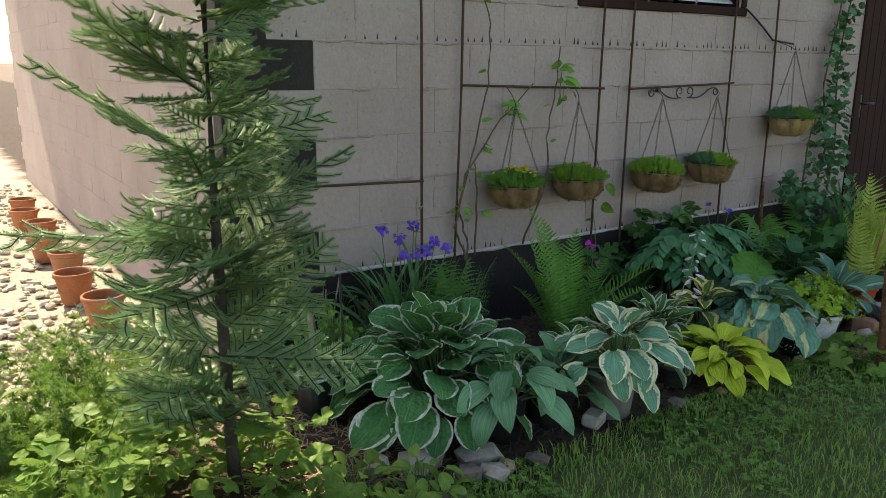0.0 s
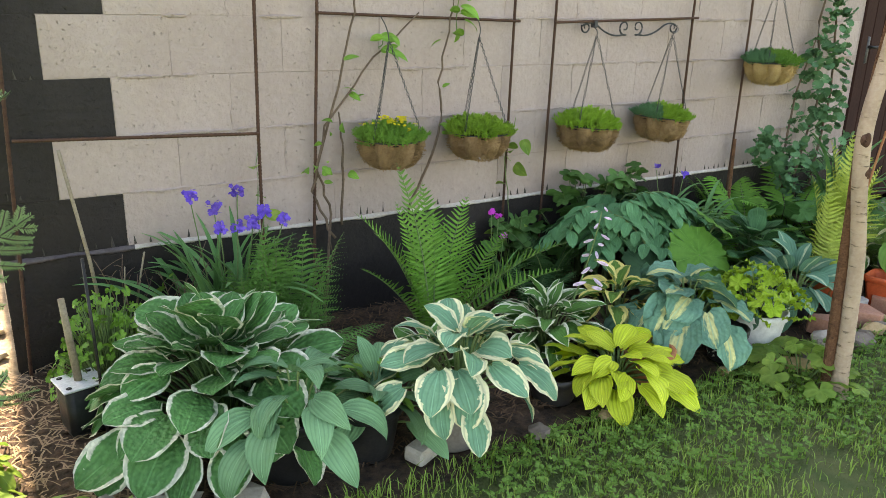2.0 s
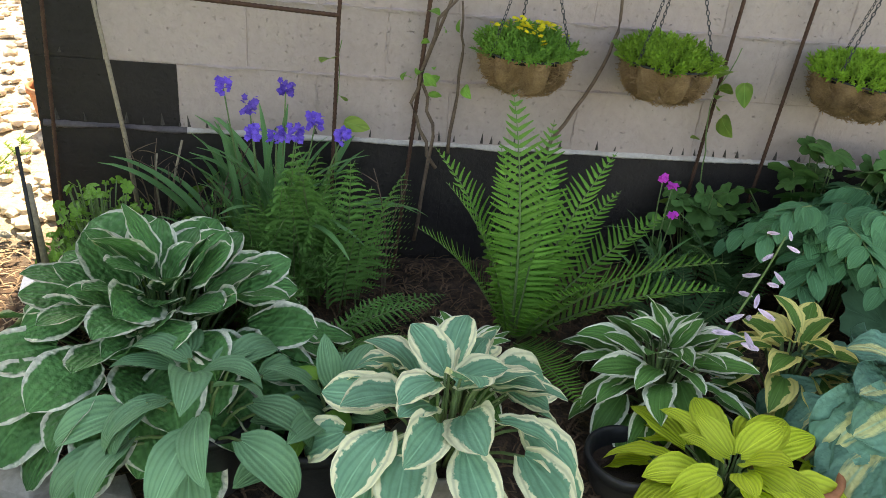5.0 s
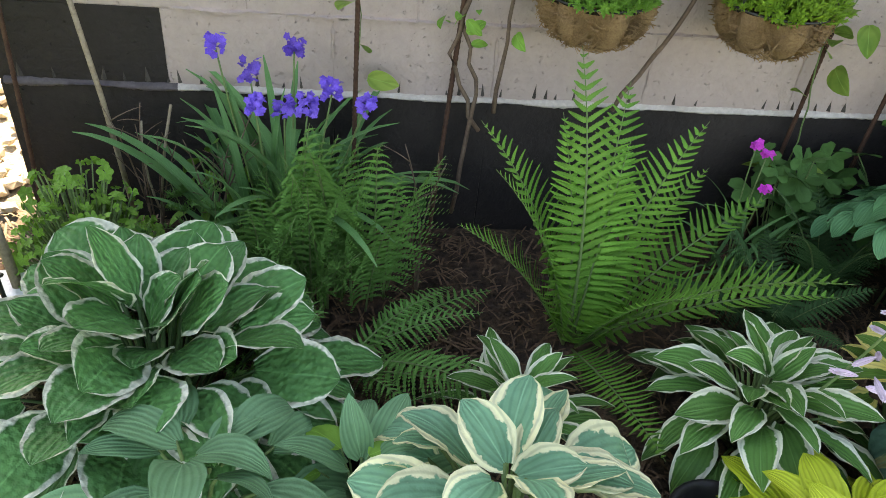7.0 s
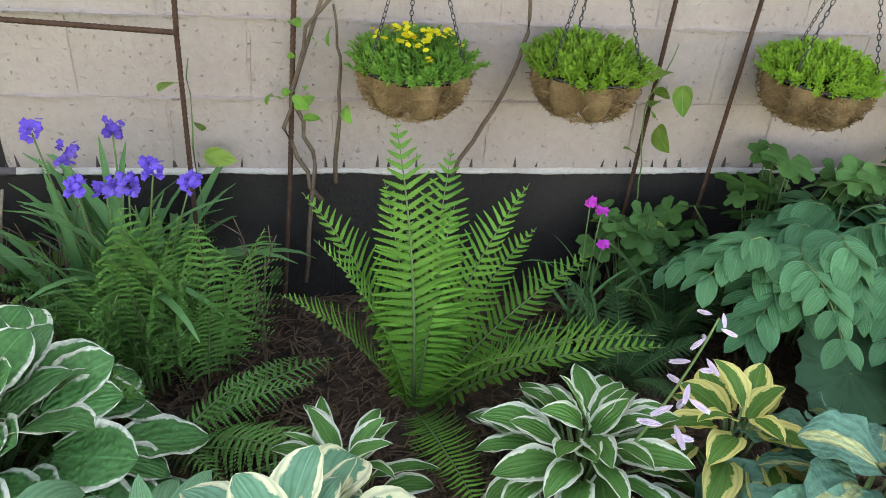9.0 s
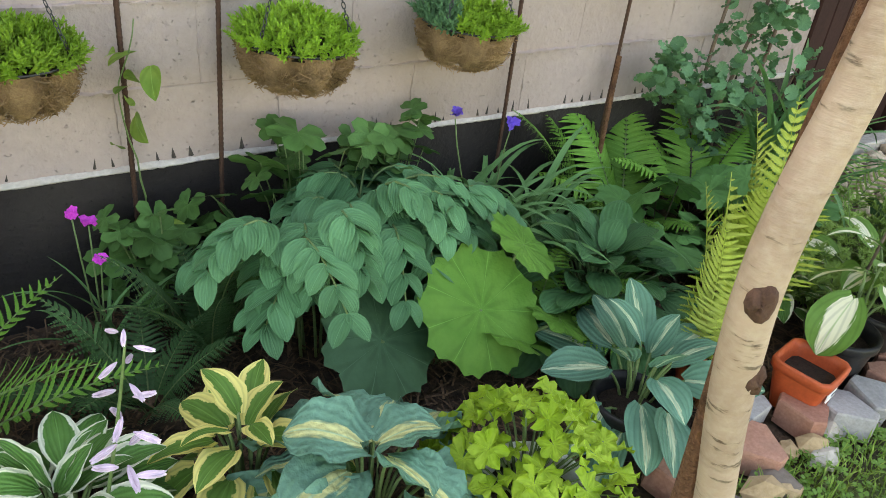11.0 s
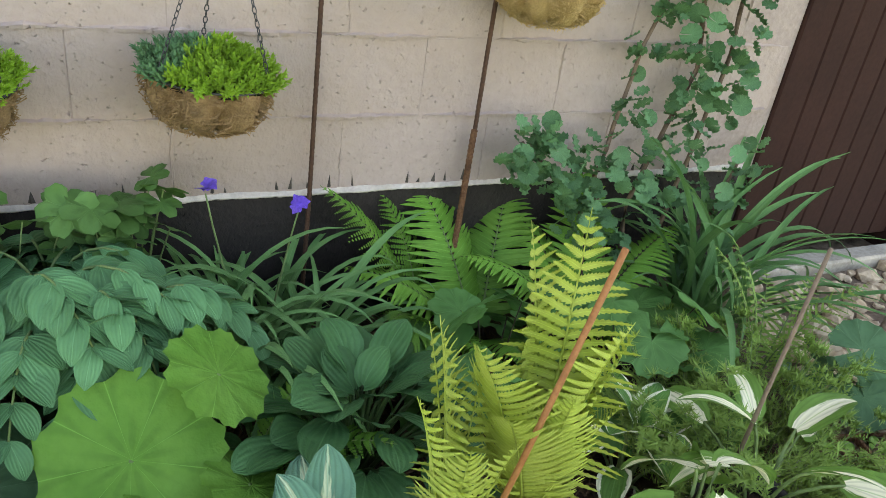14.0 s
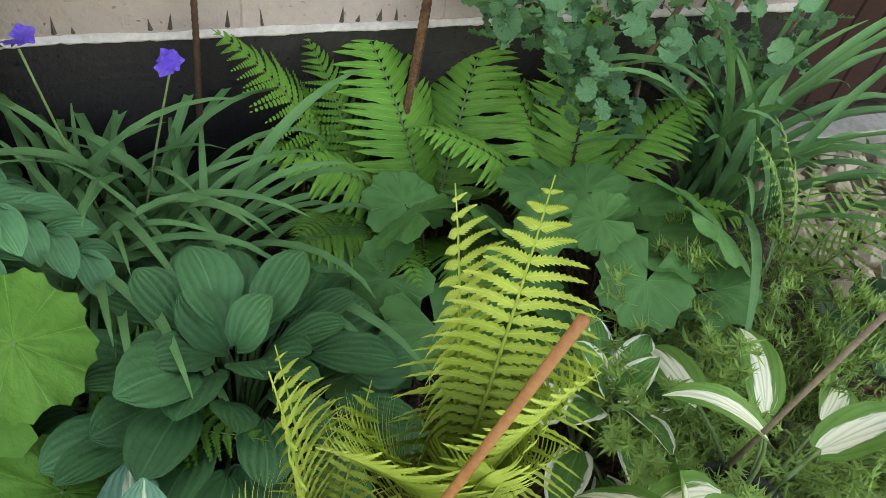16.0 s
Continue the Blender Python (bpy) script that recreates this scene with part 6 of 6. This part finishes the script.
for _ in range(900):
    x, y = rng.uniform(4.45, 6.6), -rng.uniform(0.0, 1.0) ** 0.8 * 0.75 - 0.12
    if y < -0.75 and rng.random() < 0.8:
        continue
    s = rng.choice((0.01, 0.016, 0.022, 0.032, 0.048)) * rng.uniform(0.8, 1.2)
    rock(g, x, y, 0.006, s, s * 0.75, s * 0.6, rng)
stuff("rubble", g, M_RUBBLE, "pale stone rubble by the door", "rubble")
g = Geo()
for _ in range(9000):
    x, y = rng.uniform(-0.35, 4.2), rng.uniform(-1.1, -0.02)
    a, ln = rng.uniform(0, 3.14), rng.uniform(0.02, 0.07)
    d = Vector((math.cos(a), math.sin(a), rng.uniform(-0.15, 0.25))) * ln / 2
    w = Vector((-math.sin(a), math.cos(a), 0)) * rng.uniform(0.0012, 0.003)
    c = Vector((x, y, rng.uniform(0.004, 0.016)))
    g.add([c - d - w, c - d + w, c + w + Vector((0, 0, 0.004)), c - w + Vector((0, 0, 0.004)), c + d + w, c + d - w], [(0, 1, 2, 3), (3, 2, 4, 5)], None, 0 if x < 0.35 else 1)
stuff("mulch", g, [M_STRAW, M_DKSTRAW], "dry brown mulch and straw on the bed", "mulch")

# lawn: blades and clover
g = Geo()
for _ in range(64000):
    x, y = rng.uniform(-1.3, 4.9), -1.2 - 2.0 * rng.random()
    d_ = noise.noise((x * 2.3, y * 2.3, 7))
    if rng.random() > 0.88 + d_ or (x > 4.2 and y > -1.25):
        continue
    h = rng.uniform(0.014, 0.045) * (1.5 if -1.35 < y else 1.0)
    a = rng.uniform(0, 6.28)
    o = Vector((math.cos(a), math.sin(a), 0)) * h * rng.uniform(0.2, 0.9)
    w = Vector((-math.sin(a), math.cos(a), 0)) * rng.uniform(0.0012, 0.0022)
    c = Vector((x, y, -0.01))
    g.add([c - w, c + w, c + o * 0.35 + w + Vector((0, 0, h * 0.7)), c + o * 0.35 - w + Vector((0, 0, h * 0.7)), c + o + Vector((0, 0, h))], [(0, 1, 2, 3), (3, 2, 4)], [(0.2, 0, 0)] * 5)
stuff("lawn_grass", g, L_GRASS, "short green lawn grass", "grass")
g = Geo()
for _ in range(17000):
    x, y = rng.uniform(-1.2, 4.9), -1.22 - 1.8 * rng.random() ** 1.3
    if noise.noise((x * 1.9, y * 1.9, 2)) < -0.12:
        continue
    h, r = rng.uniform(0.012, 0.035), rng.uniform(0.006, 0.012)
    tl = pose(x, y, h, rng.uniform(-25, 25), rng.uniform(-25, 25), rng.uniform(0, 360))
    for k in range(3):
        a = 2.094 * k
        vs = [(0, 0, 0)] + [(r * (0.9 + 0.1 * (j == 1)) * math.cos(a + b), r * math.sin(a + b), 0.002) for j, b in enumerate((-0.75, -0.3, 0.3, 0.75))] 
        vs = [Vector(vs[0])] + [Vector(v) * (1.3 if j in (1, 2) else 1.0) for j, v in enumerate(vs[1:])]
        g.add(vs, [(0, 1, 2, 3, 4)], [(0.1, 0.2, 0)] + [(0.6, 0.8, 0)] * 4, 0, tl)
stuff("clover", g, L_CLOVER, "clover growing through the lawn", "clover")
g = Geo()
cover = [disc_leaf(0.045, 5, 0.25, 1, 0.2, 0.3, 15, 2, 5), blade(0.07, 0.045, 0.45, 0.7, 30, 0.2, seed=3, nv=5, nu=2)]
for _ in range(3600):
    x, y = rng.uniform(-2.2, 0.2), rng.uniform(-2.3, 0.0)
    if math.hypot((x + 0.95) / 1.15, (y + 1.15) / 1.1) > 0.85 + 0.5 * noise.noise((x * 2, y * 2, 11)):
        continue
    if x > -0.05 - 0.35 * (y + 0.9) * (1 if y > -0.9 else -0.5) or (x > -0.2 and y > -0.75):
        continue
    g.join(cover[rng.random() < 0.4], pose(x, y, rng.uniform(0.02, 0.2) * (1.6 if y > -1.1 else 1.0), rng.uniform(-35, 35), rng.uniform(-35, 35), rng.uniform(0, 360)) @ Matrix.Scale(rng.uniform(0.5, 1.2), 4))
stuff("ground_cover", g, L_COVER, "sunlit green ground cover and weeds", "ground cover", True)


# ---- blocks of the walls ----
def block_mesh(w, seed, mtl, h=0.198):
    rng_ = random.Random(seed)
    g = Geo()
    box(g, -w / 2, w / 2, 0, 0.1, -h / 2, h / 2, 0.002)
    vs = []
    for v in g.v:
        vs.append((v[0] + rng_.uniform(-0.001, 0.001), v[1] + (rng_.uniform(-0.0015, 0.0015) if v[1] < 0.05 else 0), v[2] + rng_.uniform(-0.0025, 0.0025)))
    g.v = vs
    return g.mesh("wall_block", mtl, False)


VAR = {(w, k): [block_mesh(w - 0.0008, 10 * i + int(w * 100), m_) for i in range(5)] for w in (0.4, 0.2) for k, m_ in (("cream", M_PAINT), ("dark", M_DARK))}
PL = [block_mesh(0.3995, 900 + i, M_DARK, 0.1995) for i in range(4)]


def course(parent, k, x1, holes, turn=False):
    z = 0.4 + 0.2 * k + 0.1
    x = 0.0
    j = 0
    while x < x1:
        w = 0.4
        if k % 2 == 1 and x == 0:
            w = 0.2
        for a, b, z0, z1 in holes:
            if x < b and x + w > a and z > z0 and z < z1:
                w = 0
                x += 0.2
                break
        if w == 0:
            continue
        dark = x == 0 and not turn
        me = VAR[(w, "dark" if dark else "cream")][(j * 3 + k) % 5]
        m = pose(x + w / 2, 0, z) if not turn else pose(0, x + w / 2 + 0.1, z, 0, 0, -90)
        part("block", me, parent, m)
        x += w
        j += 1


DOOR_HOLE = (DOOR_X0 + 0.02, DOOR_X1 - 0.02, -1, DOOR_Z1)
WIN_HOLE = (WIN_X0 + 0.02, WIN_X1 - 0.02, WIN_Z0, WIN_Z1)
for k in range(14):
    course(wall_south, k, 8.8, (DOOR_HOLE, WIN_HOLE))
for k in range(2):
    x = 0.0
    j = k
    while x < 8.8:
        if not (x < DOOR_X1 and x + 0.4 > DOOR_X0):
            part("block", PL[j % 4], wall_south, pose(x + 0.2, 0.0, 0.1 + 0.2 * k))
        x += 0.4
        j += 1
for k in range(-2, 14):
    course(wall_west, k, 6.8, (), True)
